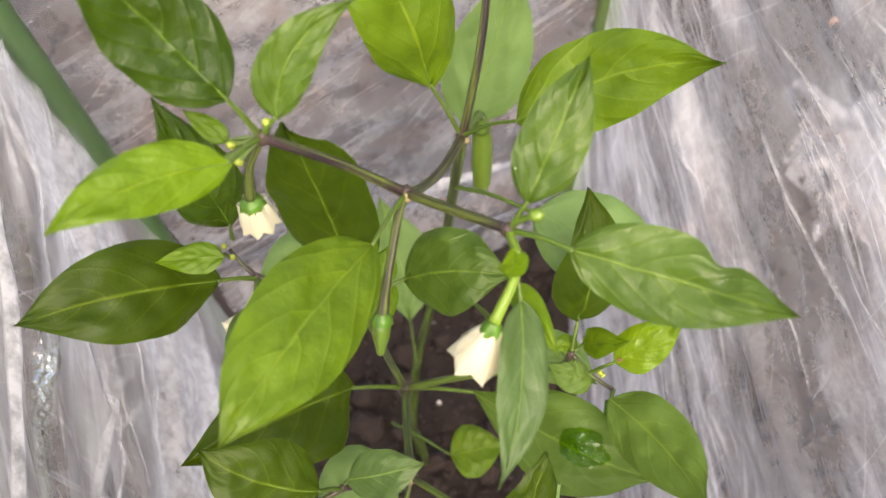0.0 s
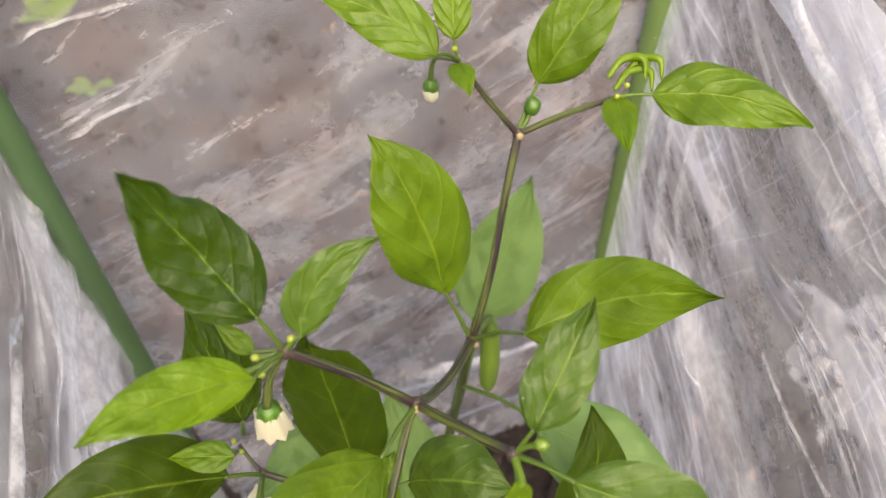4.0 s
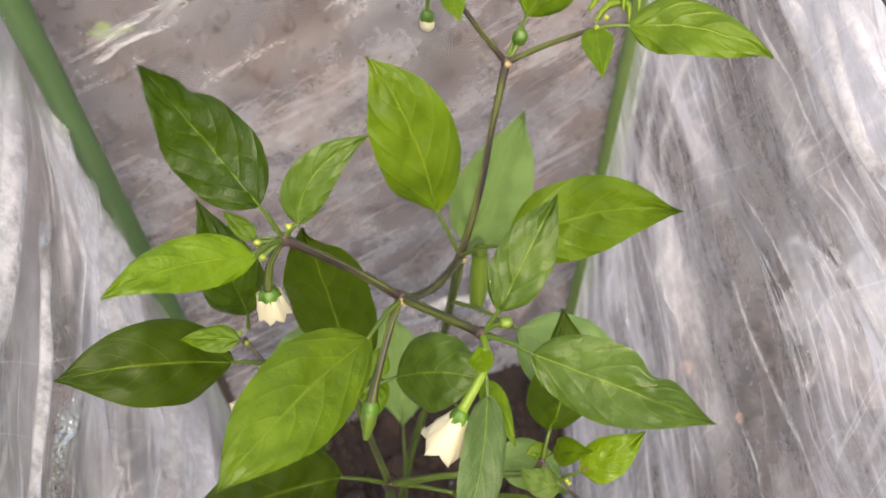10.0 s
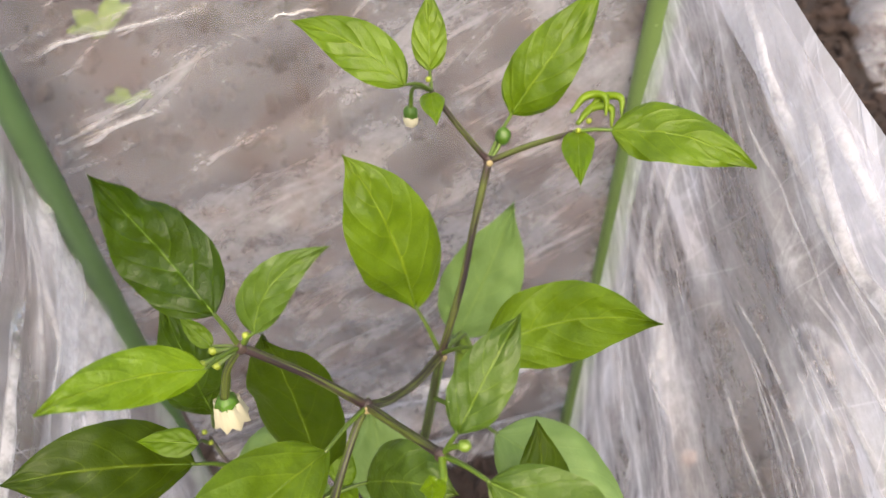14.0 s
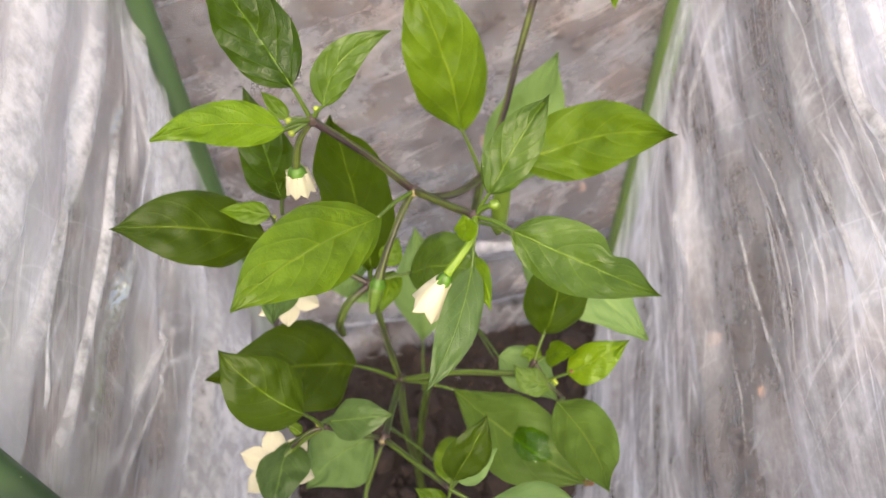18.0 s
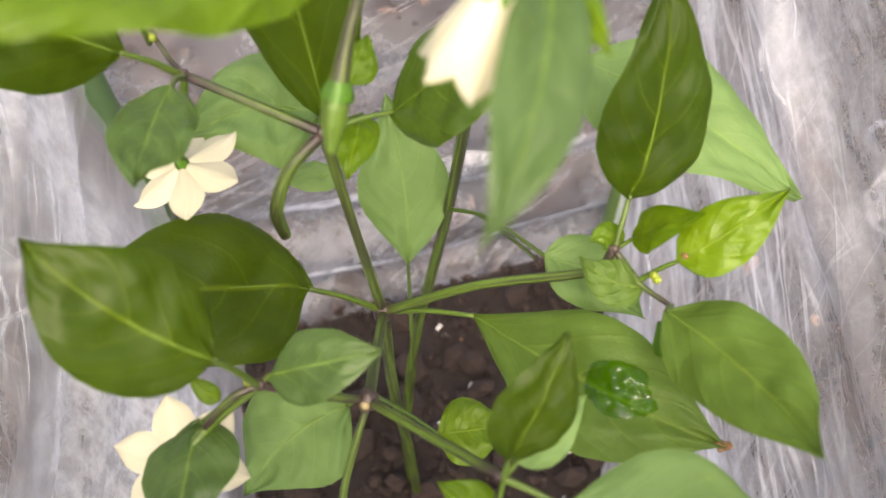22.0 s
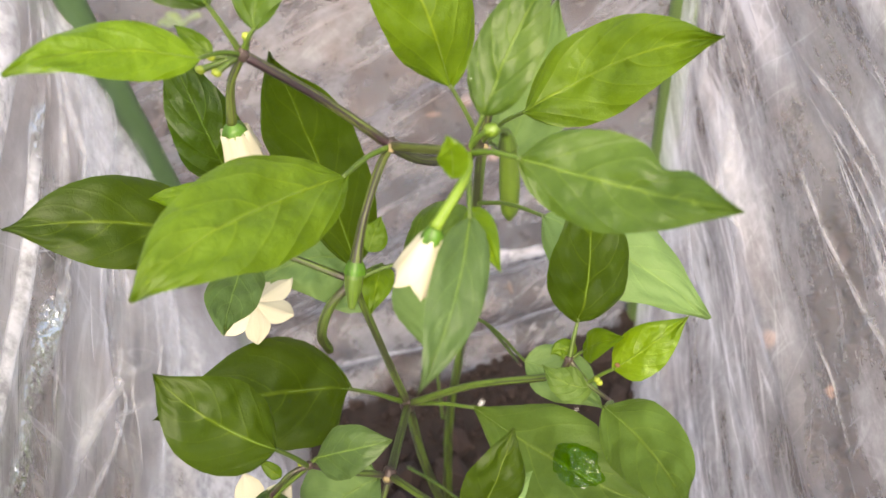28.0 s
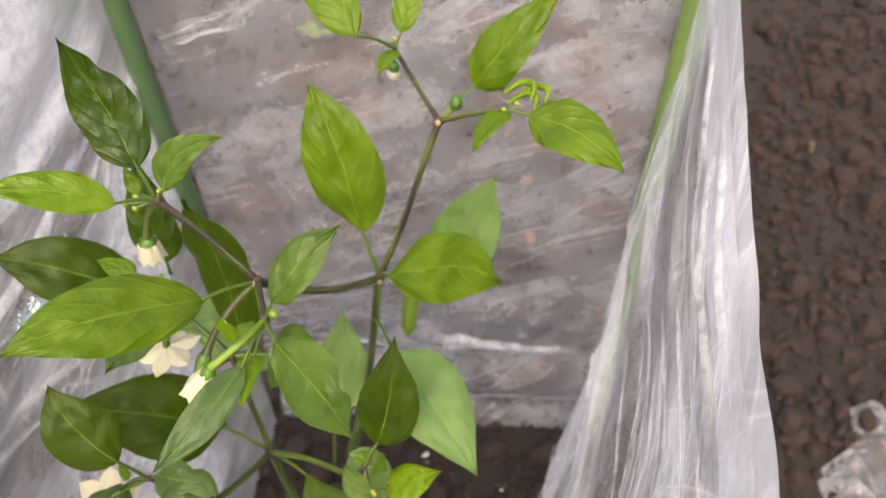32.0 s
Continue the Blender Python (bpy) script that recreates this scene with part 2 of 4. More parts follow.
def water_material():
    n = Nodes("clear_water")
    ripple = n.bump(n.noise(n.coords("Object"), 85, 2.0), 1.0, 0.008)
    seen = n.add("BsdfTransparent", Color=(0.50, 0.74, 0.08, 1))
    mirror = n.add("BsdfGlossy", Roughness=0.03, Normal=ripple)
    edge = n.add("LayerWeight", Blend=0.12, Normal=ripple)
    return n.done(n.add("MixShader", i0=n.math("MULTIPLY_ADD", edge.outputs[0], 1.0, 0.03), i1=seen.outputs[0], i2=mirror.outputs[0]))


WATER = water_material()


def soil_material():
    n = Nodes("damp_soil")
    obj = n.add("Mapping", Vector=n.coords("Object"), Rotation=(0.6, 0.4, 0.3), Location=(0.11, 0.23, 0.37)).outputs[0]
    big, fine = n.noise(obj, 9, 6, 0.65), n.noise(obj, 140, 6, 0.7)
    colour = n.ramp(n.math("MULTIPLY_ADD", fine, 0.65, n.math("MULTIPLY", big, 0.35)), (0.30, (0.0035, 0.0020, 0.0017)), (0.52, (0.012, 0.0064, 0.0050)), (0.76, (0.034, 0.0165, 0.0110)))
    normal = n.bump(n.math("ADD", fine, n.math("MULTIPLY", n.noise(obj, 420, 4), 0.6)), 0.8, 0.0022)
    return n.done(n.add("BsdfPrincipled", Base_Color=colour, Roughness=0.95, Normal=normal))


SOIL = soil_material()


def film_material(name, clear, milky, run, cloudy, lines, gloss=0.10, dirt=0.5, hairs=0.4, drawn=1.0, bare=None):
    """Scuffed clear plastic film: see-through between milky scratches and dusty patches. run: degrees along which the scratches lie."""
    n = Nodes(name)
    uv = n.coords("UV")
    iso = n.add("Mapping", Vector=uv, Rotation=(0.6, 0.4, 0.3), Location=(0.11, 0.23, 0.37)).outputs[0]
    warp = n.add("TexNoise", Vector=iso, Scale=6.0, Detail=2.0)
    push = n.add("VectorMath", i0=warp.outputs[1], i1=(0.014, 0.014, 0.0))
    push.operation = "MULTIPLY"
    way = n.add("VectorMath", i0=uv, i1=push.outputs[0]).outputs[0]
    turn = radians(90 - run)

    def scratches(across, along, lean, low, high, rough=0.6):
        return n.ramp(n.noise(n.scaled(way, (across, along, 1), (0, 0, turn + lean)), 1.0, 5, rough), (low, 0.0), (high, 1.0))

    broad = scratches(30, 3.0, 0.0, 0.55, 0.74, 0.55)
    hair = scratches(210, 8.0, 0.10, 0.57, 0.645, 0.5)
    hair2 = scratches(170, 10.0, -0.22, 0.59, 0.66, 0.5)
    stray = scratches(130, 8.0, 0.9, 0.62, 0.69, 0.5)
    pull = n.scaled(way, (drawn, 1.0 / drawn, 1), (0, 0, turn))
    cloud = n.ramp(n.noise(pull, 11.0, 5, 0.62, 0.3), (0.40, 0.0), (0.68, 1.0))
    patch = n.ramp(n.noise(pull, 34.0, 6, 0.68, 0.3), (0.36, 0.0), (0.66, 1.0))
    mist = n.ramp(n.noise(iso, 170.0, 6, 0.8), (0.45, 0.0), (0.64, 1.0))
    where = n.ramp(n.noise(iso, 8.0, 3, 0.5), (0.42, 0.08), (0.62, 1.0))
    curls = 0.0
    for size, thin, shift in ((16.0, 0.0045, 0.3), (27.0, 0.006, 1.7), (44.0, 0.008, 4.1)):
        moved = n.add("Mapping", Vector=n.scaled(way, (1.0, 0.16, 1), (0, 0, turn + shift)), Location=(shift, shift * 3, 0)).outputs[0]
        line = n.math("ABSOLUTE", n.math("SUBTRACT", n.noise(moved, size, 1.5, 0.45), 0.5))
        some = n.ramp(n.noise(moved, size * 0.9, 2), (0.50, 0.0), (0.60, 1.0))
        curls = n.math("MULTIPLY_ADD", n.ramp(line, (0.0, 1.0), (thin, 0.0)), some, curls)
    haze = n.math("MULTIPLY_ADD", broad, 0.42 * lines, n.math("MULTIPLY", curls, hairs))
    hair, hair2, stray = (n.math("MULTIPLY", layer, where) for layer in (hair, hair2, stray))
    for layer, weight in ((hair, 0.90 * lines), (hair2, 0.75 * lines), (stray, 0.50 * lines), (cloud, 0.52 * cloudy), (patch, 0.34 * cloudy), (mist, 0.14)):
        haze = n.math("MULTIPLY_ADD", layer, weight, haze)
    if bare:
        # haze is thinner between these two lines and slightly denser beyond them
        xy = n.add("SeparateXYZ", Vector=way)
        span = n.math("MULTIPLY_ADD", n.math("SUBTRACT", n.noise(iso, 14.0, 4, 0.6), 0.5), 0.16, n.math("MULTIPLY_ADD", xy.outputs[1], bare[2], xy.outputs[0]))
        inside = n.math("MULTIPLY", n.ramp(n.math("DIVIDE", n.math("SUBTRACT", span, bare[0]), 0.06), (0.0, 0.0), (1.0, 1.0)), n.ramp(n.math("DIVIDE", n.math("SUBTRACT", bare[1], span), 0.06), (0.0, 0.0), (1.0, 1.0)))
        haze = n.math("MULTIPLY", haze, n.math("MULTIPLY_ADD", inside, -bare[3], 1.0 + 0.25 * bare[3]))
    fac = n.add("MapRange", Value=haze)
    fac.inputs[3].default_value, fac.inputs[4].default_value = clear, milky
    height = n.math("ADD", n.noise(n.scaled(way, (38, 3, 1), (0, 0, turn)), 1.0, 5), n.math("MULTIPLY", hair, 0.25))
    normal = n.bump(height, 0.5, 0.004)
    dust = n.ramp(n.noise(iso, 16.0, 5, 0.6), (0.46, 0.0), (0.62, dirt))
    white = n.mix(dust, (0.80, 0.79, 0.85), (0.56, 0.46, 0.45))
    white = n.mix(n.math("MULTIPLY", broad, 0.6), white, (0.90, 0.89, 0.91))
    body = n.add("MixShader", i0=0.5, i1=n.add("BsdfDiffuse", Color=white, Normal=normal).outputs[0], i2=n.add("BsdfTranslucent", Color=white, Normal=normal).outputs[0])
    clear_film = n.add("BsdfTransparent", Color=(0.93, 0.93, 0.94, 1))
    film = n.add("MixShader", i0=fac.outputs[0], i1=clear_film.outputs[0], i2=body.outputs[0])
    edge = n.add("LayerWeight", Blend=0.25, Normal=normal)
    shine = n.math("MULTIPLY_ADD", edge.outputs[0], 0.30, gloss)
    return n.done(n.add("MixShader", i0=shine, i1=film.outputs[0], i2=n.add("BsdfGlossy", Roughness=0.30, Normal=normal).outputs[0]))


def fold_material(name, thick, shine, rough, relief, crisp=0.35, depth=0.3):
    """Doubled or pinched film, also used for added haze: milky along its middle, fading out to the sides and ends."""
    n = Nodes(name)
    xyz = n.add("SeparateXYZ", Vector=n.coords("UV"))
    obj = n.coords("Object")
    across = n.math("ABSOLUTE", n.math("MULTIPLY_ADD", xyz.outputs[0], 2.0, -1.0))
    ends = n.math("ABSOLUTE", n.math("MULTIPLY_ADD", xyz.outputs[1], 2.0, -1.0))
    middle = n.math("MULTIPLY", n.ramp(across, (0.0, 1.0), (crisp, 0.8), (1.0, 0.0)), n.ramp(ends, (0.45, 1.0), (1.0, 0.0)))
    streak = n.ramp(n.noise(obj, 90, 5, 0.65), (0.36, 0.30), (0.60, 1.0))
    haze = n.math("MULTIPLY", n.math("MULTIPLY", middle, streak), thick)
    normal = n.bump(n.noise(obj, relief, 3, 0.5), depth, 0.004)
    white = (0.87, 0.85, 0.87, 1)
    body = n.add("MixShader", i0=0.5, i1=n.add("BsdfDiffuse", Color=white, Normal=normal).outputs[0], i2=n.add("BsdfTranslucent", Color=white, Normal=normal).outputs[0])
    film = n.add("MixShader", i0=haze, i1=n.add("BsdfTransparent").outputs[0], i2=body.outputs[0])
    gleam = n.math("MULTIPLY", middle, shine)
    return n.done(n.add("MixShader", i0=gleam, i1=film.outputs[0], i2=n.add("BsdfGlossy", Roughness=rough, Normal=normal).outputs[0]))


FILM_BACK = film_material("scuffed_film_back", 0.07, 0.50, 28, 0.80, 0.40, 0.04, 0.9, 0.08, 1.2, (2.30, 2.62, -1.0, 0.40))
FILM_SIDE = film_material("scuffed_film_side", 0.08, 0.84, -12, 0.90, 0.52, 0.06, 0.35, 0.22, 1.9, (11.62, 11.80, 0.94, 0.65))
FILM_LEFT = film_material("scuffed_film_left", 0.05, 0.68, -7, 0.80, 0.42, 0.10, 0.5, 0.4, 1.6)
FILM_HEM = film_material("folded_film_hem", 0.46, 0.95, -20, 0.6, 0.8, 0.16, 0.10)
FILM_HEAP = film_material("milky_loose_film", 0.18, 0.45, 20, 0.6, 0.2, 0.02, 0.8)
# milky layer added over the left sheet to paint its bright haze
FILM_HAZE = fold_material("added_film_haze", 0.62, 0.04, 0.4, 40, 0.6, 0.15)
FILM_FOLD = fold_material("doubled_film", 0.50, 0.10, 0.3, 120)
FILM_BAND = fold_material("thick_folded_film", 0.80, 0.10, 0.3, 90, 0.75)
FILM_GLINT = fold_material("crinkled_shiny_film", 0.12, 0.75, 0.07, 170, 0.35, 1.0)


# ---- mesh helpers ----
def mesh_object(name, bm, material, parent=None, smooth=True):
    me = bpy.data.meshes.new(name)
    bm.to_mesh(me)
    bm.free()
    if smooth:
        me.polygons.foreach_set("use_smooth", [True] * len(me.polygons))
    me.materials.append(material)
    ob = new(name, me)
    ob.parent = parent
    return ob


def part(name, bm, material, parent, label=""):
    ob = mesh_object(name, bm, material, parent)
    return tagged(ob, label) if label else ob


def grid(bm, nu, nv, place, uvs=None, close=False):
    """A sheet of nu x nv quads; place(u, v) gives each corner."""
    layer = bm.loops.layers.uv.verify()
    rows = [[bm.verts.new(place(i / nu, j / nv)) for i in range(nu if close else nu + 1)] for j in range(nv + 1)]
    for j in range(nv):
        for i in range(nu):
            k = (i + 1) % nu if close else i + 1
            face = bm.faces.new((rows[j][i], rows[j][k], rows[j + 1][k], rows[j + 1][i]))
            for loop, (a, b) in zip(face.loops, ((i, j), (i + 1, j), (i + 1, j + 1), (i, j + 1))):
                loop[layer].uv = uvs(a / nu, b / nv) if uvs else (a / nu, b / nv)
    return rows


def glide(points, steps):
    """Points along a smooth line through the given ones."""
    pts = [Vector(p) for p in points]
    pts = [2 * pts[0] - pts[1], *pts, 2 * pts[-1] - pts[-2]]
    line = []
    for a, b, c, d in zip(pts, pts[1:], pts[2:], pts[3:]):
        for s in range(steps):
            t = s / steps
            line.append(0.5 * (2 * b + (c - a) * t + (2 * a - 5 * b + 4 * c - d) * t * t + (3 * b - a - 3 * c + d) * t * t * t))
    return [*line, pts[-2].copy()]


def tube(bm, points, radii, sides=10, steps=6, ridges=0.0, cap=True):
    line = glide(points, steps)
    n = len(line)
    widths = np.interp(np.linspace(0, 1, n), np.linspace(0, 1, len(radii)), radii)
    side = Vector((0.31, 0.87, 0.38))
    frames = []
    for k, p in enumerate(line):
        ahead = (line[min(k + 1, n - 1)] - line[max(k - 1, 0)]).normalized()
        side = (side - ahead * side.dot(ahead)).normalized()
        frames.append((p, side.copy(), ahead.cross(side)))
    length = sum((b - a).length for a, b in zip(line, line[1:]))

    def place(u, v):
        k = round(v * (n - 1))
        p, a, b = frames[k]
        ang = 2 * math.pi * u
        r = widths[k] * (1 + ridges * math.cos(5 * ang))
        return p + (a * math.cos(ang) + b * math.sin(ang)) * r

    rows = grid(bm, sides, n - 1, place, lambda u, v: (u, v * length * 60), close=True)
    if cap:
        bm.faces.new(rows[0][::-1])
        bm.faces.new(rows[-1])


def blob(bm, centre, radii, turn=None, rough=0.0, level=2, seed=0):
    made = bmesh.ops.create_icosphere(bm, subdivisions=level, radius=1.0)["verts"]
    m = (turn or Matrix.Identity(3))
    for v in made:
        d = 1 + rough * noise.noise(v.co * 1.7 + Vector((seed, seed * 0.7, 3)))
        v.co = Vector(centre) + m @ Vector((v.co.x * radii[0] * d, v.co.y * radii[1] * d, v.co.z * radii[2] * d))


def toward(way):
    """A turn whose z axis points along way."""
    return Vector(way).normalized().to_track_quat("Z", "Y").to_matrix()


# ---- ground ----
def soil_height(x, y):
    near = max(0.0, 1 - max(abs(x - 0.1), abs(y - 0.4)) / 1.6)
    rise = noise.noise(Vector((x * 7, y * 7, 0))) * 0.016 + noise.noise(Vector((x * 24, y * 24, 4))) * 0.008
    inside = math.exp(-((x + 0.02) ** 2 + (y - 0.2) ** 2) / 0.09)
    return near * rise * (1 - 0.6 * inside)


def ground():
    bm = bmesh.new()
    step = [-300, -90, -30, -10, -4, -2, -1.3, -0.9] + [-0.7 + 0.022 * k for k in range(82)] + [1.2, 1.45, 1.8, 2.4, 4, 10, 30, 90, 300]

    def place(u, v):
        x, y = step[round(u * (len(step) - 1))], step[round(v * (len(step) - 1))] + 0.15
        return Vector((x, y, soil_height(x, y)))

    grid(bm, len(step) - 1, len(step) - 1, place)
    return tagged(mesh_object("ground", bm, SOIL), "dark brown crumbly garden soil", "ground", kind="structure")


ground()


# ---- plastic cover round four stakes ----
BL, BR, FR, FL = Vector((-0.262, 0.325, 0)), Vector((0.110, 0.472, 0)), Vector((0.240, 0.040, 0)), Vector((-0.170, -0.020, 0))


def stake(at, lean, height, coat, radius=0.0080):
    root = tagged(new("garden_stake"), "green plastic-coated garden stake standing in a cover corner", "garden stake", "corner stakes")
    root.location = at
    bm = bmesh.new()
    bend = [(lean[0] * h + 0.0012 * math.sin(7 * h), lean[1] * h, h) for h in (-0.08, 0.1, 0.3, 0.5, height)]
    tube(bm, bend, [radius] * 5, 18, 10)
    part("pipe", bm, coat, root)
    bm = bmesh.new()
    top = Vector((lean[0] * height, lean[1] * height, height))
    blob(bm, top, (radius * 1.07, radius * 1.07, 0.0075), level=3)
    part("end_cap", bm, coat, root)
    bm = bmesh.new()
    for k in range(int(height / 0.013)):
        h = 0.012 + 0.013 * k
        ang = k * 2.1
        c = Vector((lean[0] * h + 0.0012 * math.sin(7 * h), lean[1] * h, h)) + Vector((math.cos(ang), math.sin(ang), 0)) * (radius * 0.99)
        blob(bm, c, (0.0004, 0.0004, 0.0005), level=1)
    tagged(part("grip_nubs", bm, SPECK, root), kind="stuff")
    return root


stake((-0.252, 0.305, 0), (0.030, -0.02), 0.80, STAKE)
stake((0.095, 0.457, 0), (0.020, -0.008), 0.80, STAKE_LIGHT, 0.0100)
stake((-0.168, 0.000, 0), (0.0, 0.0), 0.66, STAKE)
stake((0.222, 0.056, 0), (0.0, 0.0), 0.62, STAKE)

cover = tagged(new("plastic_cover"), "scuffed clear plastic film cover wrapped round stakes, open at the top", "plant cover")


def film_sheet(name, base_a, base_b, top_a, top_b, height_a, height_b, material, seed, billow, pleats, label, low=-0.015, foot=0.0):
    """One side of the sleeve: base line to rim line, with pleats, creases and a slack belly."""
    a0, b0, a1, b1 = Vector(base_a), Vector(base_b), Vector(top_a), Vector(top_b)
    wide = (b1 - a1).length
    out = Vector(((b1 - a1).y, -(b1 - a1).x, 0)).normalized()

    def place(u, v):
        s = low + (1 - low) * v
        top = a1.lerp(b1, u)
        base = a0.lerp(b0, u)
        h = (height_a * (1 - u) + height_b * u) - 0.010 * math.sin(math.pi * u) * (1 if v > 0.5 else 0) * (2 * v - 1 if v > 0.5 else 0)
        p = base.lerp(top, max(0, min(1, s)) ** 0.8)
        p.z = h * s
        free = math.sin(math.pi * min(1, max(0, u))) ** 0.6
        fold = 0.0
        for k, (at, size, lean) in enumerate(pleats):
            d = (v - at - lean * (u - 0.5)) * height_a + 0.012 * noise.noise(Vector((u * 4, k * 3.3, seed)))
            fold += size * math.exp(-(d / 0.009) ** 2)
        ease = 1 - 0.75 * v ** 6
        crease = noise.noise(Vector((u * wide * 6 + seed, v * 5.0, seed))) * 0.010 * ease + noise.noise(Vector((u * wide * 10, v * 20 + u * 2, seed + 5))) * 0.0045 * ease
        crease += noise.noise(Vector((u * wide * 26, v * 55 + u * 6, seed + 9))) * 0.0018
        fold *= ease
        bulge = foot * (math.exp(-((v - 0.22) / 0.035) ** 2) + 0.8 * math.exp(-((v - 0.08) / 0.03) ** 2))
        return p + out * (free * (billow * math.sin(math.pi * v) + crease + fold) - bulge)

    bm = bmesh.new()
    grid(bm, 110, 90, place, lambda u, v: (u * wide + seed, v * height_a))
    return part(name, bm, material, cover, label), place


def hem(name, place, depth, shift, seed, material):
    """The folded double band along a sheet's rim."""
    bm = bmesh.new()

    def lip(u, v):
        p = place(min(1, max(0, u)), 1 - depth * (1 - v))
        q = place(min(1, max(0, u)), 1 - depth)
        w = noise.noise(Vector((u * 6, seed, v * 2))) * 0.004
        return p + shift * (0.3 + 0.7 * v + w * 90 * 0.4) + Vector((0, 0, 0.004 * v + w))

    grid(bm, 110, 10, lip, lambda u, v: (u * 0.4 + seed, v * 0.04))
    return part(name, bm, material, cover, "whiter folded film edge")


_, back_at = film_sheet("back_sheet", (-0.232, 0.312, 0), (0.100, 0.458, 0), BL, BR, 0.66, 0.64, FILM_BACK, 3, 0.012, ((0.3, 0.003, 0.3), (0.62, 0.004, 0.25), (0.8, 0.004, 0.2)), "hazy scuffed back film", foot=0.018)
_, right_at = film_sheet("right_sheet", (0.094, 0.446, 0), (0.080, 0.060, 0), (0.104, 0.456, 0), FR, 0.638, 0.600, FILM_SIDE, 11, 0.010, ((0.88, 0.005, -0.10), (0.76, -0.006, -0.16), (0.62, 0.006, -0.12), (0.47, -0.005, 0.06), (0.3, 0.006, -0.1)), "hazy scratched side film")
_, left_at = film_sheet("left_sheet", (-0.232, 0.298, 0), (-0.135, 0.020, 0), BL, FL, 0.66, 0.60, FILM_LEFT, 23, -0.010, ((0.86, 0.010, -0.10), (0.76, -0.008, -0.06), (0.66, 0.012, -0.05), (0.54, 0.009, 0.05), (0.42, -0.008, 0.14)), "hazy creased side film")
_, front_at = film_sheet("front_sheet", (-0.150, 0.010, 0), (0.120, 0.040, 0), FL, FR, 0.545, 0.530, FILM_SIDE, 37, 0.006, ((0.7, 0.004, 0.1), (0.9, 0.004, -0.1)), "hazy front film")
hem("right_hem", right_at, 0.06, Vector((0.006, 0.002, 0)), 2, FILM_HEM)
hem("left_hem", left_at, 0.155, Vector((-0.003, -0.001, 0)), 5, FILM_HEM)
hem("front_hem", front_at, 0.10, Vector((0.0, -0.012, 0)), 8, FILM_HEM)
plant_middle = Vector((-0.03, 0.18, 0.45))


def crease(place, way, width, seed, material=None):
    """A pinched fold of doubled film, or a wide strip of added haze, along a line on a sheet; way: (across, up) in
    parts of the sheet.
    """
    line = glide([(*p, 0) for p in way], 12)
    n = len(line) - 1

    def at(u, v):
        k = round(v * n)
        a = (line[min(k + 1, n)] - line[max(k - 1, 0)]).normalized()
        side = Vector((-a.y, a.x, 0))
        p = line[k] + side * 0.003 * noise.noise(Vector((v * 5, seed, 0)))
        p += side * ((u - 0.5) * width / 0.6 * (1 + 0.4 * noise.noise(Vector((v * 7, seed, 3)))))
        on = place(min(1, max(0, p.x)), min(1, max(0, p.y)))
        return on + (plant_middle - on).normalized() * (0.0012 + 0.0006 * (seed % 5) + (0.0025 * (1 - abs(2 * u - 1)) * min(1, width * 120) if width < 0.05 else 0))

    bm = bmesh.new()
    grid(bm, 4 if width < 0.05 else 24, n, at)
    return part("crease", bm, material or FILM_FOLD, cover)


rng = random.Random(31)
RIGHT_FOLDS = (
    (((0.29, 0.950), (0.387, 0.943), (0.462, 0.940), (0.543, 0.929), (0.66, 0.920)), 0.007), (((0.477, 0.852), (0.60, 0.846), (0.745, 0.838)), 0.005),
    (((0.514, 0.906), (0.60, 0.902), (0.70, 0.894)), 0.005), (((0.501, 0.769), (0.60, 0.765), (0.72, 0.758)), 0.004), (((0.555, 0.832), (0.62, 0.831), (0.70, 0.828)), 0.004),
    (((0.524, 0.866), (0.62, 0.866), (0.74, 0.863)), 0.005), (((0.40, 0.800), (0.55, 0.800), (0.80, 0.780)), 0.003), (((0.44, 0.740), (0.60, 0.720), (0.85, 0.730)), 0.004))
for k, (way, width) in enumerate(RIGHT_FOLDS):
    crease(right_at, way, width, k)
    for m in range(1):
        du, dv = rng.uniform(-0.06, 0.06), rng.uniform(-0.03, 0.03)
        crease(right_at, [(u + du + rng.uniform(-0.01, 0.01), v + dv + rng.uniform(-0.004, 0.004)) for u, v in way], width * rng.uniform(0.3, 0.55), 20 + 3 * k + m)
for k in range(9):
    u, v, run = rng.uniform(0.2, 0.8), rng.uniform(0.25, 0.74), rng.uniform(0.12, 0.25)
    crease(right_at, [(u, v), (u + run * 0.5, v + rng.uniform(-0.02, 0.01)), (u + run, v - 0.02)], rng.uniform(0.0015, 0.004), 50 + k)
for k, (way, width, film) in enumerate(((((0.34, 0.985), (0.445, 0.960), (0.531, 0.941), (0.62, 0.944), (0.75, 0.940)), 0.010, FILM_BAND), (((0.38, 0.998), (0.52, 0.985), (0.70, 0.975)), 0.008, FILM_BAND), (((0.20, 0.985), (0.30, 0.965), (0.40, 0.955)), 0.008, FILM_BAND))):
    crease(right_at, way, width, 160 + k, film)
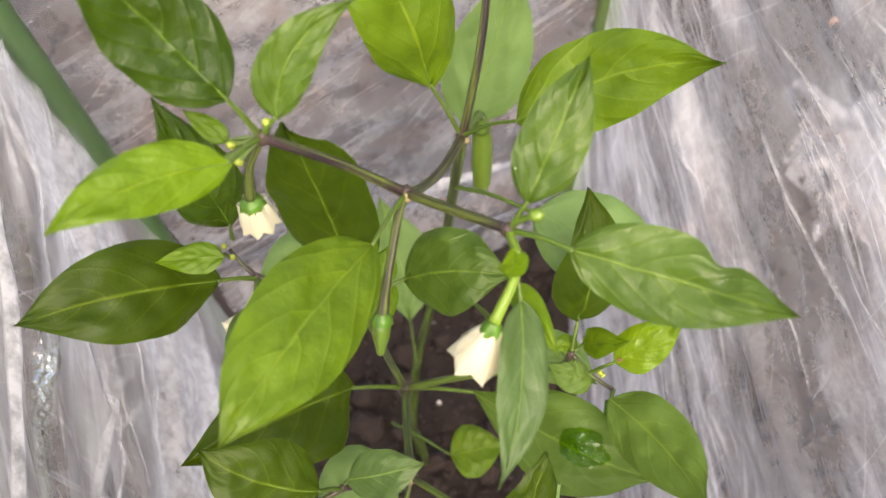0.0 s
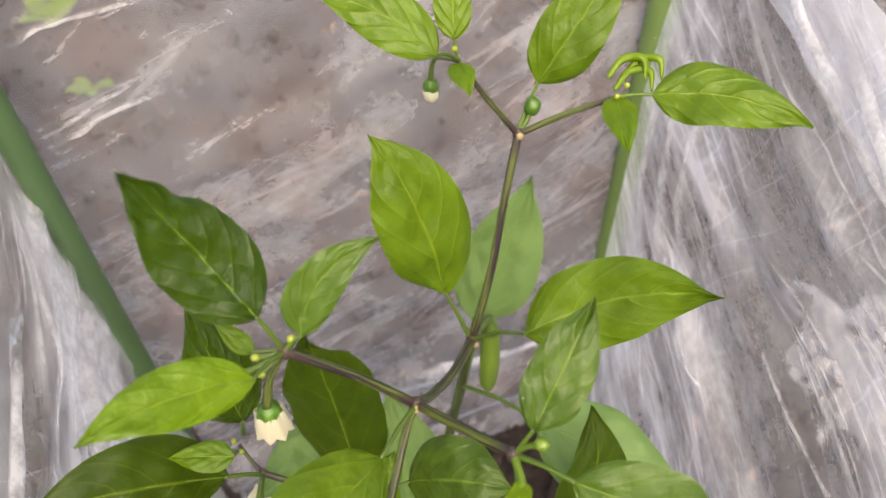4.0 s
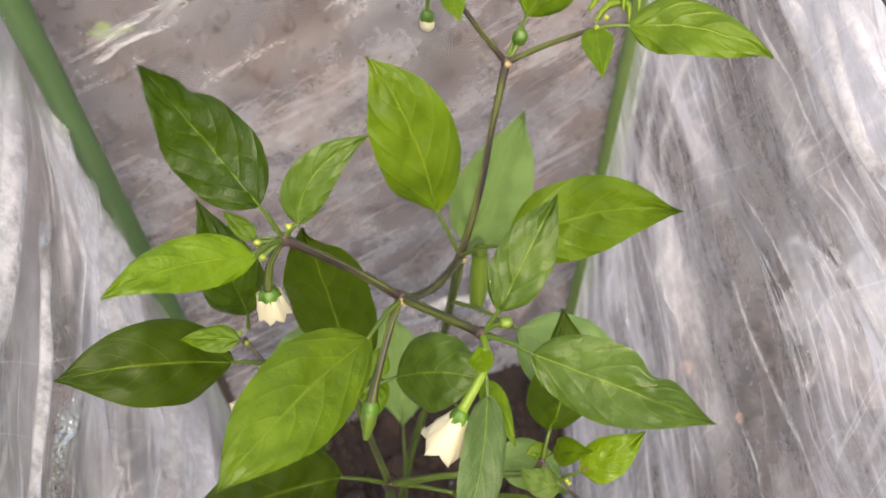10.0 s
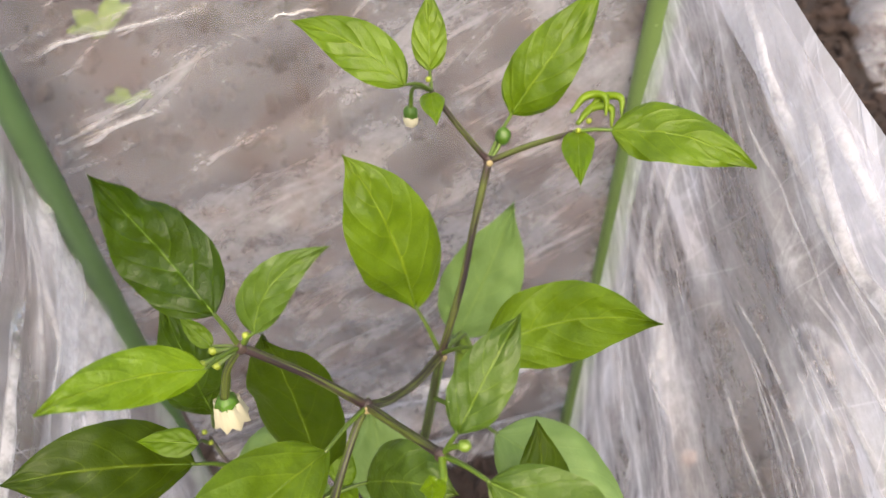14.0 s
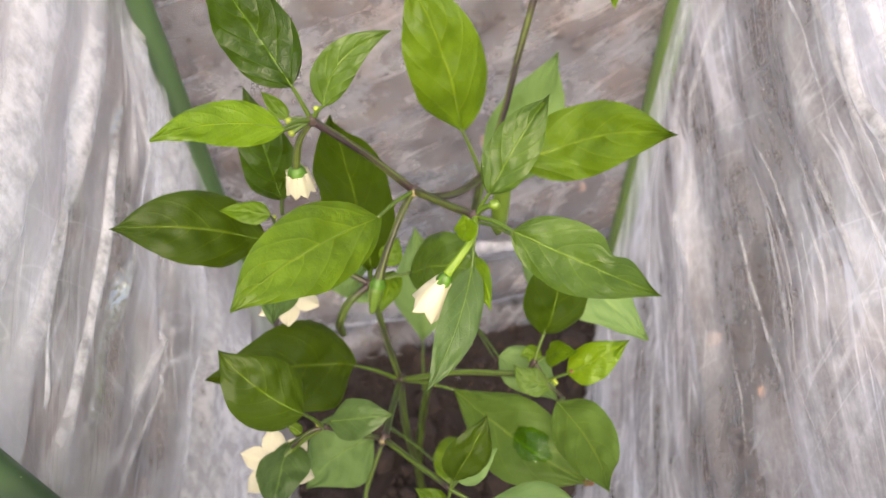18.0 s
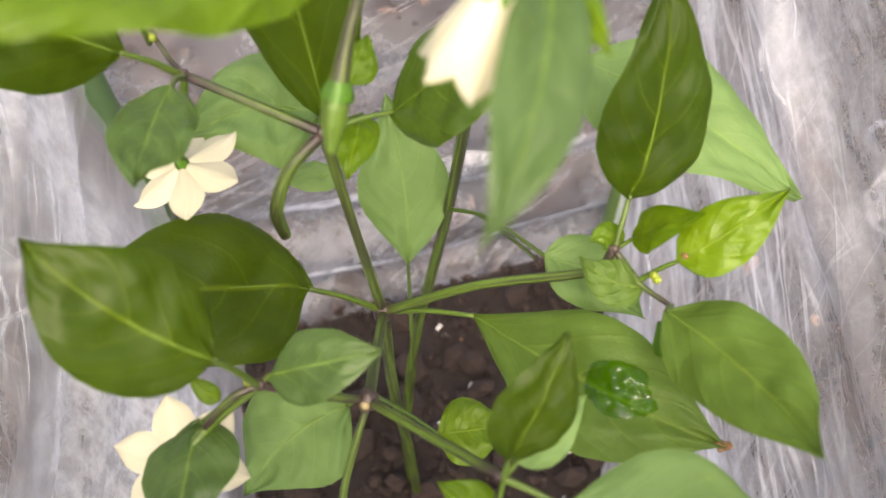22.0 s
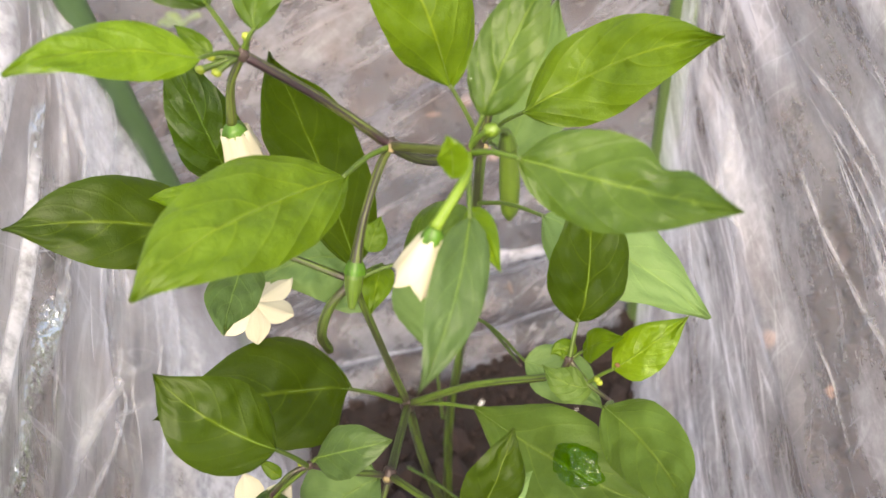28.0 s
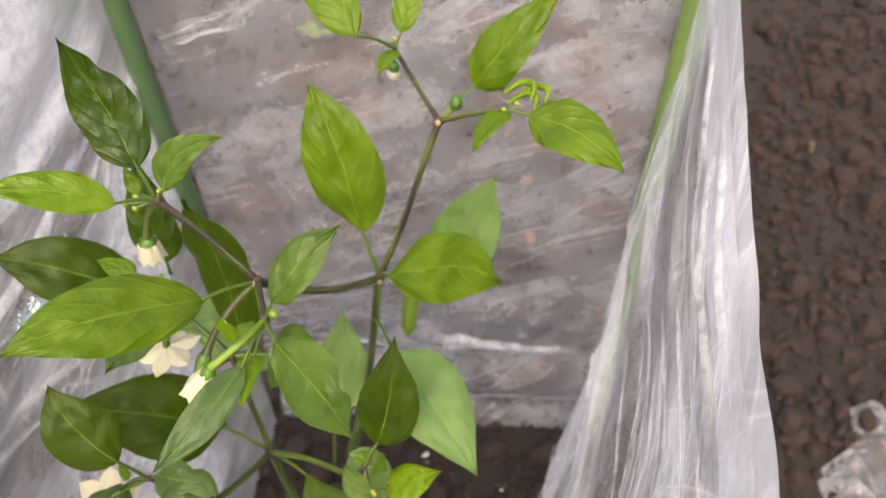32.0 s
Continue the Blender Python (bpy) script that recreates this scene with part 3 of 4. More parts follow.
# slack film gathered beside the stakes
for k, (way, width) in enumerate(((((0.166, 0.900), (0.20, 0.800), (0.233, 0.716), (0.34, 0.66), (0.453, 0.618)), 0.016), (((0.10, 0.93), (0.13, 0.80), (0.18, 0.70), (0.26, 0.62)), 0.020), (((0.333, 0.658), (0.42, 0.61), (0.52, 0.570)), 0.012), (((0.05, 0.86), (0.09, 0.72), (0.16, 0.58), (0.30, 0.45)), 0.024), (((0.22, 0.55), (0.34, 0.48), (0.50, 0.42)), 0.012))):
    crease(right_at, way, width, 80 + k)
# wide strips of painted haze that brighten the left sheet
for k, (way, width) in enumerate(((((0.02, 0.70), (0.15, 0.66), (0.30, 0.62), (0.50, 0.56)), 0.13), (((0.15, 0.52), (0.45, 0.45), (0.75, 0.46), (0.99, 0.52)), 0.20), (((0.30, 0.30), (0.60, 0.28), (0.95, 0.30)), 0.20), (((0.03, 0.82), (0.20, 0.74), (0.42, 0.70)), 0.07))):
    crease(left_at, way, width, 70 + k, FILM_HAZE)
# folds along the left sheet, from the hem down
crease(left_at, ((0.06, 0.862), (0.283, 0.857), (0.469, 0.858), (0.661, 0.856), (0.76, 0.860), (0.92, 0.882)), 0.022, 101, FILM_BAND)
crease(left_at, ((0.10, 0.960), (0.413, 0.950), (0.615, 0.940), (0.90, 0.945)), 0.040, 102, FILM_BAND)
crease(left_at, ((0.38, 0.811), (0.439, 0.806), (0.603, 0.794), (0.79, 0.799), (0.95, 0.802)), 0.011, 103, FILM_BAND)
crease(left_at, ((0.47, 0.590), (0.61, 0.670), (0.70, 0.700), (0.80, 0.720), (0.93, 0.757)), 0.010, 104)
crease(left_at, ((0.53, 0.580), (0.66, 0.655), (0.80, 0.690), (0.93, 0.715)), 0.006, 105)
crease(left_at, ((0.52, 0.752), (0.60, 0.762), (0.72, 0.766), (0.80, 0.764), (0.95, 0.788)), 0.014, 106, FILM_GLINT)
crease(left_at, ((0.30, 0.815), (0.37, 0.812), (0.43, 0.802), (0.47, 0.800)), 0.010, 107, FILM_GLINT)
crease(left_at, ((0.66, 0.862), (0.74, 0.842), (0.82, 0.824), (0.86, 0.832)), 0.004, 108, FILM_BAND)
crease(left_at, ((0.50, 0.772), (0.53, 0.768), (0.57, 0.763)), 0.003, 109)
for k, (way, width) in enumerate(((((0.01, 0.790), (0.07, 0.760), (0.147, 0.739), (0.318, 0.724)), 0.010), (((0.10, 0.845), (0.218, 0.798), (0.334, 0.765), (0.50, 0.740)), 0.010), (((0.0, 0.83), (0.08, 0.79), (0.20, 0.757), (0.42, 0.735)), 0.014), (((0.02, 0.74), (0.12, 0.69), (0.26, 0.66), (0.42, 0.64)), 0.022), (((0.04, 0.66), (0.16, 0.60), (0.32, 0.575), (0.5, 0.56)), 0.026), (((0.14, 0.83), (0.28, 0.79), (0.44, 0.775)), 0.006))):
    crease(left_at, way, width, 110 + k)
for k in range(22):
    u, v, run = rng.uniform(0.05, 0.6), rng.uniform(0.55, 0.84), rng.uniform(0.15, 0.3)
    crease(left_at, [(u, v), (u + run * 0.5, v - rng.uniform(0.0, 0.025)), (u + run, v - 0.022)], rng.uniform(0.0012, 0.0035), 130 + k)
for k, (way, width) in enumerate(((((0.036, 0.882), (0.10, 0.897), (0.16, 0.906), (0.33, 0.924)), 0.0032), (((0.026, 0.783), (0.12, 0.812), (0.218, 0.832)), 0.0045), (((0.04, 0.800), (0.12, 0.826), (0.20, 0.85)), 0.003), (((0.36, 0.905), (0.41, 0.910), (0.46, 0.911)), 0.002), (((0.47, 0.300), (0.70, 0.278), (0.93, 0.262)), 0.020), (((0.50, 0.110), (0.74, 0.105), (0.97, 0.110)), 0.022), (((0.10, 0.255), (0.35, 0.250), (0.62, 0.262)), 0.022), (((0.08, 0.12), (0.30, 0.115), (0.52, 0.112)), 0.018), (((0.55, 0.24), (0.74, 0.232), (0.92, 0.222)), 0.010))):
    crease(back_at, way, width, 90 + k, FILM_BAND if k in (4, 5, 6, 7) else None)


# ---- pepper plant ----
plant = tagged(new("pepper_plant"), "flowering pepper plant with glossy green leaves growing in soil", "plant")
plant.location = (-0.062, 0.195, 0)
PLANT_INV = Matrix.Translation(-plant.location)
count = [0]
surfaces = {}


def grow(name, bm, material, parent=None, label=""):
    ob = part(name, bm, material, parent or plant, label)
    if parent is None:
        ob.matrix_parent_inverse = PLANT_INV
    return ob


def branch(points, radii, name="branch", label="", bark=None):
    bm = bmesh.new()
    tube(bm, points, [r * 0.78 for r in radii], 14, 10, 0.07)
    ends = bm.loops.layers.uv.new("ends")
    first, last = Vector(points[0]), Vector(points[-1])
    for face in bm.faces:
        for loop in face.loops:
            near = (loop.vert.co - first).length if name == "hanging_stalk" else min((loop.vert.co - first).length, (loop.vert.co - last).length)
            loop[ends].uv = (near / 0.021, 0)
    return grow(name, bm, bark or STEM, label=label)


def joint(at, size, way=(0, 0, 1)):
    bm = bmesh.new()
    count[0] += 1
    blob(bm, at, (size * 0.80, size * 0.80, size), toward(way), 0.25, 3, count[0])
    return grow("node", bm, NODE, label="swollen purple stem joint")


OUTLINE_AT = [0, 0.03, 0.08, 0.15, 0.24, 0.34, 0.45, 0.55, 0.65, 0.75, 0.84, 0.92, 1]
OUTLINE = [0.02, 0.30, 0.58, 0.80, 0.95, 1.0, 0.985, 0.91, 0.77, 0.57, 0.36, 0.16, 0.0]

WEDGE = [0.02, 0.09, 0.22, 0.44, 0.70, 0.90, 1.0, 0.97, 0.84, 0.63, 0.40, 0.18, 0.0]


def leaf(base, tip, width, normal, material, stalk=None, arch=0.08, fold=0.14, side=0.0, curl=0.20, wave=0.08, quilt=0.0009, notch=None, wedge=False, label=""):
    """An ovate, pointed pepper leaf from base to tip; normal faces its upper side."""
    if width < 0.0142 and material is not PALE:
        material = SMALL
    count[0] += 1
    seed = count[0] * 3.17
    base, tip, up = Vector(base), Vector(tip), Vector(normal).normalized()
    along = tip - base
    length = along.length
    cross = up.cross(along.normalized())
    ctrl = base.lerp(tip, 0.45) + up * (arch * length * 2) + cross * (2 * side)

    def rib(v):
        return base * (1 - v) ** 2 + ctrl * (2 * v * (1 - v)) + tip * v * v

    shift = 0.3 + 0.5 * noise.noise(Vector((seed, 1.3, 0.2)))

    def lane_at(a, v, far):
        return 5.0 * (v - 0.34 * a ** 1.35 - 0.03 * a) + shift + (0.42 if far else 0.0)

    def half(v):
        w = np.interp(v, OUTLINE_AT, WEDGE if wedge else OUTLINE)
        return 0.5 * width * w

    def place(u, v):
        s = 2 * u - 1
        p, t = rib(v), (rib(min(1, v + 0.02)) - rib(max(0, v - 0.02))).normalized()
        n = (up - t * up.dot(t)).normalized()
        c = n.cross(t)
        edge = noise.noise(Vector((v * 5 + seed, s * 0.8, seed))) * 0.05 * abs(s)
        w = half(v) * (1 + edge)
        if notch and s * notch[1] > 0:
            w *= 1 - notch[2] * math.exp(-((v - notch[0]) / 0.07) ** 2)
        pillow = 0.5 - 0.5 * math.cos(2 * math.pi * lane_at(abs(s), v, s > 0))
        lift = fold * abs(s) ** 1.2 * w - curl * s ** 4 * w
        lift += wave * width * math.sin(v * 9 + seed + s * 1.2) * s * s * 0.5
        lift += 0.022 * width * pillow * abs(s) * (1 - s * s) * 2.6
        lift += noise.noise(Vector((s * 2.2 + seed, v * 6, seed))) * 0.060 * width
        cell = Vector((s * w * 80 + seed, v * length * 80, seed))
        lift += quilt * (noise.noise(cell) + 0.4 * noise.noise(cell * 2.1)) * (1 - abs(s) ** 6) * min(1, abs(s) * 5)
        return p + c * (s * w) + n * lift

    surfaces[label] = place
    bm = bmesh.new()
    grid(bm, 24, 56, place)
    base_map, lane_map = bm.loops.layers.uv.verify(), bm.loops.layers.uv.new("lane")
    for face in bm.faces:
        far = sum(loop[base_map].uv.x for loop in face.loops) > 2.0
        for loop in face.loops:
            u, v = loop[base_map].uv
            loop[lane_map].uv = (lane_at(abs(2 * u - 1), v, far) + 20, abs(2 * u - 1))
    bmesh.ops.remove_doubles(bm, verts=bm.verts, dist=1e-6)
    blade = grow("leaf", bm, material, label=label)
    r = 0.00015 + 0.0024 * width
    bm = bmesh.new()
    tube(bm, [place(0.5, v) - up * (r * 0.35) for v in (0.0, 0.2, 0.4, 0.6, 0.8, 0.96)], [r * 1.35, r, r * 0.8, r * 0.55, r * 0.35, r * 0.15], 6, 4)
    part("midrib", bm, RIB, blade)
    if stalk:
        bm = bmesh.new()
        s, e = Vector(stalk), place(0.5, 0.012)
        mid = s.lerp(e, 0.5) + Vector((0, 0, 1)) * 0.06 * (e - s).length
        tube(bm, [s, mid, e], [r * 5.2, r * 4.1, r * 3.4], 8, 8)
        part("leaf_stalk", bm, STALK, blade)
    return blade


def petal(bm, centre, way, face, length, width, cup, blunt=0.0):
    way, face = Vector(way).normalized(), Vector(face).normalized()
    face = (face - way * face.dot(way)).normalized()
    across = face.cross(way)

    def place(u, v):
        s = 2 * u - 1
        w = 0.5 * width * np.interp(v, [0, 0.3, 0.55, 0.74, 0.9, 1], [0.45, 0.85, 1.0, 0.82 + 0.2 * blunt, 0.40 + 0.45 * blunt, 0.02 + 0.4 * blunt])
        bend = cup * length * (v * v)
        return Vector(centre) + way * (length * v) + across * (s * w) + face * (bend + 0.18 * width * s * s * (1 - v * 0.5) - 0.05 * width * math.exp(-(s / 0.2) ** 2))

    grid(bm, 8, 12, place)


def flower(centre, axis, stalk, opening, length=0.013, petals=6, turn=0.0, label="", hub=0.0022, broad=0.64, blunt=0.0, first=None):
    """Cream flower at centre that faces along axis; opening: degrees from closed (0) to flat (90)."""
    axis = Vector(axis).normalized()
    root = tagged(new("flower"), label) if label else new("flower")
    root.parent = plant
    root.matrix_parent_inverse = PLANT_INV
    m = toward(axis)
    if first:
        lead = m.transposed() @ Vector(first)
        turn = math.atan2(lead.y, lead.x)
    cap = 0.55 if opening > 50 else (0.75 if opening > 20 else 1.0)
    a = radians(opening)
    for k in range(petals):
        ang = 2 * math.pi * k / petals + turn
        radial = m @ Vector((math.cos(ang), math.sin(ang), 0))
        bm = bmesh.new()
        petal(bm, Vector(centre) + radial * hub, axis * math.cos(a) + radial * math.sin(a), axis * math.sin(a) - radial * math.cos(a), length, length * broad, -0.06 if opening < 20 else (0.08 if opening < 50 else -0.12), blunt)
        part("petal", bm, PETAL, root)
    bm = bmesh.new()
    tube(bm, [Vector(centre) - axis * 0.0030, Vector(centre) - axis * 0.0012, Vector(centre) + axis * 0.0012], [0.0014, 0.0036 * cap, 0.0046 * cap], 12, 5, 0.10)
    part("calyx", bm, CALYX, root)
    bm = bmesh.new()
    blob(bm, Vector(centre) + axis * 0.003, (0.0017, 0.0017, 0.003), m, 0.3, 2)
    part("stamen_cluster", bm, POLLEN, root)
    if stalk:
        bm = bmesh.new()
        tube(bm, [*stalk, Vector(centre) - axis * 0.0025], [0.0013, 0.0014, 0.0019], 8, 8)
        part("flower_stalk", bm, STRIPED if opening < 20 else (LIGHT_STALK if opening < 50 else STALK), root)
    return root


def bud(at, way, size, stalk=None, material=None, tip=None):
    bm = bmesh.new()
    blob(bm, at, (size * 0.8, size * 0.8, size), toward(way), 0.15, 3, size * 999)
    ob = grow("flower_bud", bm, material or BUDGREEN)
    if tip:
        bm = bmesh.new()
        blob(bm, Vector(at) + Vector(way).normalized() * size * 0.8, (size * 0.85, size * 0.85, size), toward(way), 0.1, 3)
        part("petal_tip", bm, tip, ob)
    if stalk:
        bm = bmesh.new()
        tube(bm, [*stalk, at], [0.0008, 0.0010, 0.0012], 7, 6)
        part("bud_stalk", bm, STALK, ob)
    return ob


N_MAIN, N_Y, N_L, N_R, N_TOP = (-0.0076, 0.2306, 0.4802), (-0.0264, 0.1552, 0.5519), (-0.0656, 0.1468, 0.5993), (0.0086, 0.1220, 0.5822), (0.0113, 0.2786, 0.5740)
N_TWO, N_LOW, N_B, N_LR, N_TS, N_LL = (-0.0522, 0.1436, 0.4833), (-0.0414, 0.1368, 0.3895), (-0.0337, 0.0819, 0.4303), (0.0390, 0.1302, 0.4533), (-0.0596, 0.0714, 0.4582), (-0.0932, 0.1494, 0.4984)
branch([(-0.063, 0.200, -0.02), (-0.064, 0.206, 0.08), (-0.056, 0.212, 0.168), (-0.047, 0.216, 0.238), (-0.027, 0.223, 0.345), N_MAIN], [0.0052, 0.0046, 0.0042, 0.0038, 0.0035, 0.0033], "main_stem", "ribbed green main stem rising from the soil")
branch([N_MAIN, (0.001, 0.248, 0.515), (0.006, 0.264, 0.545), N_TOP], [0.0027, 0.0024, 0.0023, 0.0025], bark=DARK_STEM)
branch([N_MAIN, (-0.0151, 0.1992, 0.5014), (-0.0225, 0.1733, 0.5269), N_Y], [0.0030, 0.0027, 0.0025, 0.0028], bark=DARK_STEM)
branch([N_Y, (-0.045, 0.152, 0.5755), N_L], [0.0024, 0.0021, 0.0022], bark=DARK_STEM)
branch([N_Y, (-0.0095, 0.139, 0.5665), N_R], [0.0024, 0.0022, 0.0022], bark=DARK_STEM)
branch([N_TOP, (-0.002, 0.280, 0.592), (-0.0155, 0.282, 0.6113)], [0.0020, 0.0017, 0.0015], bark=DARK_STEM)
branch([N_TOP, (0.030, 0.278, 0.586), (0.049, 0.2764, 0.5967)], [0.0020, 0.0018, 0.0015], bark=DARK_STEM)
branch([(-0.058, 0.190, 0.0), (-0.050, 0.165, 0.16), (-0.046, 0.145, 0.30), N_LOW], [0.0046, 0.0040, 0.0034, 0.0032], "side_stem", "green side stem forking above the soil")
branch([N_LOW, (-0.047, 0.140, 0.436), N_TWO], [0.0026, 0.0022, 0.0023])
branch([N_TWO, (-0.073, 0.147, 0.4905), N_LL], [0.0021, 0.0019, 0.0018])
branch([N_TWO, (-0.062, 0.135, 0.476), (-0.0674, 0.129, 0.4629), (-0.0698, 0.1337, 0.4422)], [0.0024, 0.0027, 0.0028, 0.0026], "hanging_stalk")
branch([N_LOW, (-0.005, 0.132, 0.422), (0.0318, 0.127, 0.4444), N_LR], [0.0026, 0.0022, 0.0021, 0.0020])
branch([N_LOW, (-0.038, 0.108, 0.408), N_B], [0.0027, 0.0025, 0.0026])
branch([N_B, (-0.047, 0.076, 0.444), N_TS], [0.0018, 0.0017, 0.0016])
branch([N_TS, (-0.067, 0.067, 0.457), (-0.0753, 0.0613, 0.4483)], [0.0015, 0.0014, 0.0013])
branch([N_B, (-0.012, 0.066, 0.447), (0.0098, 0.0502, 0.4643)], [0.0020, 0.0019, 0.0018])
branch([N_B, (-0.037, 0.072, 0.420), (-0.0409, 0.0605, 0.405), (-0.0407, 0.055, 0.3952)], [0.0016, 0.0015, 0.0017, 0.0019], "hanging_stalk")
branch([N_LR, (0.0473, 0.1226, 0.4472), (0.0566, 0.1153, 0.4472)], [0.0014, 0.0012, 0.0011])
branch([N_LL, (-0.0985, 0.1535, 0.5015), (-0.1035, 0.158, 0.507)], [0.0013, 0.0011, 0.0010])
branch([(-0.027, 0.223, 0.345), (-0.008, 0.190, 0.385), (0.017, 0.141, 0.427)], [0.0011, 0.0010, 0.0009])
for at, size in ((N_MAIN, 0.0040), (N_Y, 0.0034), (N_L, 0.0029), (N_R, 0.0029), (N_TOP, 0.0032), (N_TWO, 0.0030), (N_LOW, 0.0048), (N_B, 0.0042), (N_LR, 0.0022), (N_TS, 0.0020), (N_LL, 0.0021)):
    joint(at, size * 1.02)

# leaves
leaf((-0.0713, 0.1477, 0.6164), (-0.0993, 0.1550, 0.6727), 0.0288, (0.72, -0.68, 0.07), GLOSSY, stalk=(-0.066, 0.147, 0.599), fold=0.2, notch=(0.72, -1, 0.25), side=-0.0007, arch=-0.068)
leaf((-0.0591, 0.1469, 0.6080), (-0.0327, 0.1671, 0.6345), 0.0162, (0.13, -0.79, 0.60), DULL, stalk=(-0.066, 0.147, 0.599), fold=0.35, side=0.0066, arch=0.053)
leaf((-0.0697, 0.1294, 0.6110), (-0.1048, 0.0954, 0.6330), 0.0185, (-0.08, -0.54, 0.83), YOUNG, stalk=(-0.066, 0.147, 0.599), side=-0.0042, arch=0.111)
leaf((-0.1037, 0.1407, 0.5137), (-0.1545, 0.1043, 0.5574), 0.0365, (0.02, -0.51, 0.86), DEEP, stalk=(-0.093, 0.149, 0.498), side=-0.0038, arch=0.137)
leaf((-0.0357, 0.1288, 0.5626), (-0.0678, 0.0527, 0.5957), 0.0342, (0.01, -0.67, 0.74), MATURE, stalk=(-0.026, 0.155, 0.552), fold=0.12, side=-0.0051, arch=0.161)
leaf((-0.0208, 0.2376, 0.5089), (-0.0502, 0.2493, 0.5994), 0.0423, (0.01, -0.32, 0.95), MATURE, stalk=(-0.008, 0.231, 0.480), side=-0.0071, arch=0.149)
leaf((-0.0078, 0.2967, 0.4014), (0.0237, 0.3330, 0.4924), 0.0500, (-0.12, -0.95, 0.29), PALE, stalk=(-0.008, 0.231, 0.480), side=-0.0016, arch=-0.026)
leaf((0.0161, 0.2084, 0.5201), (0.0890, 0.1948, 0.5693), 0.0374, (-0.74, -0.56, 0.37), MATURE, stalk=(-0.008, 0.231, 0.480), side=0.0074, arch=-0.078)
leaf((0.0139, 0.1243, 0.5944), (0.0317, 0.1560, 0.6209), 0.0202, (0.11, -0.29, 0.95), DULL, stalk=(0.009, 0.122, 0.582), fold=0.3, side=0.0002, arch=0.120)
leaf((0.0255, 0.1087, 0.5935), (0.0810, 0.0820, 0.6045), 0.0260, (-0.79, -0.14, 0.60), DULL, stalk=(0.009, 0.122, 0.582), fold=0.22, notch=(0.62, 1, 0.34), label='mature green leaf with a notched, crinkled edge', side=-0.0004, arch=-0.070)
leaf((0.0420, 0.1419, 0.4654), (0.0419, 0.1694, 0.5297), 0.0327, (0.28, -0.78, 0.55), DEEP, stalk=(0.039, 0.130, 0.453), side=-0.0030, arch=0.068)
leaf((0.0242, 0.1908, 0.4748), (0.0963, 0.1523, 0.4567), 0.0441, (0.33, -0.32, 0.89), PALE, stalk=(-0.0135, 0.2283, 0.440), side=0.0017, arch=0.070)
leaf((-0.0549, 0.1566, 0.4769), (-0.0620, 0.1572, 0.5917), 0.0375, (0.12, -0.49, -0.86), DEEP, stalk=(-0.052, 0.144, 0.483), side=0.0018, arch=-0.125)
leaf((-0.0330, 0.1555, 0.4816), (0.0114, 0.1405, 0.5112), 0.0360, (0.16, -0.42, 0.89), DULL, stalk=(-0.052, 0.144, 0.483), side=0.0036, arch=0.273)
leaf((0.0115, 0.1006, 0.5775), (0.0033, 0.0479, 0.5668), 0.0159, (0.17, -0.86, 0.48), GREY, stalk=(0.009, 0.122, 0.582), fold=0.35, side=0.0026, arch=0.092)
leaf((0.0538, 0.1091, 0.4541), (0.0810, 0.0549, 0.4861), 0.0301, (-0.69, 0.39, 0.61), BROAD, stalk=(0.057, 0.115, 0.447), side=0.0029, arch=-0.066)
leaf((0.0572, 0.1239, 0.4587), (0.0847, 0.1361, 0.4818), 0.0201, (-0.35, -0.57, 0.75), YOUNG, stalk=(0.047, 0.123, 0.447), side=-0.0010, arch=0.077)
leaf((0.045, 0.135, 0.453), (0.060, 0.124, 0.483), 0.014, (-0.91, -0.18, 0.38), YOUNG, stalk=(0.039, 0.130, 0.453))
leaf((0.040, 0.131, 0.453), (0.031, 0.131, 0.455), 0.010, (0.12, -0.38, 0.92), MATURE, stalk=None, side=-0.003)
leaf((0.049, 0.122, 0.446), (0.028, 0.127, 0.453), 0.0150, (0.13, -0.47, 0.87), BROAD, stalk=None, side=0.003)
leaf((0.0182, 0.1428, 0.4282), (0.0550, 0.1290, 0.4140), 0.026, (0.16, -0.41, 0.90), PALE, stalk=(-0.027, 0.223, 0.345), side=0.0030, arch=0.080)
leaf((-0.0059, 0.1288, 0.4073), (0.0768, 0.0807, 0.4236), 0.0445, (0.36, -0.56, 0.74), BROAD, stalk=(-0.041, 0.137, 0.389), wedge=True, label='broad green leaf with a browned tip and a wet patch', side=-0.0033, arch=0.146)
leaf((0.0109, 0.0527, 0.4695), (0.0224, 0.0764, 0.4947), 0.0218, (0.47, -0.27, 0.84), DEEP, stalk=(0.010, 0.050, 0.464), side=0.0003, arch=0.096)
leaf((0.013, 0.053, 0.468), (0.029, 0.069, 0.477), 0.014, (-0.16, -0.36, 0.92), PALE, stalk=(0.010, 0.050, 0.464))
leaf((-0.021, 0.122, 0.305), (0.012, 0.129, 0.306), 0.032, (-0.01, -0.18, 0.98), YOUNG, stalk=(-0.060, 0.150, 0.280))
leaf((-0.0578, 0.0750, 0.4572), (-0.0242, 0.0778, 0.4738), 0.0208, (0.31, -0.21, 0.93), GREY, stalk=(-0.060, 0.071, 0.458), side=-0.0009, arch=0.101)
leaf((-0.0647, 0.0651, 0.4852), (-0.0992, 0.0715, 0.5239), 0.0332, (0.17, -0.35, 0.92), DEEP, stalk=(-0.060, 0.071, 0.458), side=0.0032, arch=0.138)
leaf((-0.0644, 0.1286, 0.4159), (-0.1237, 0.0781, 0.4719), 0.0514, (0.65, -0.13, 0.75), DEEP, stalk=(-0.041, 0.137, 0.389), side=-0.0022, arch=0.087)
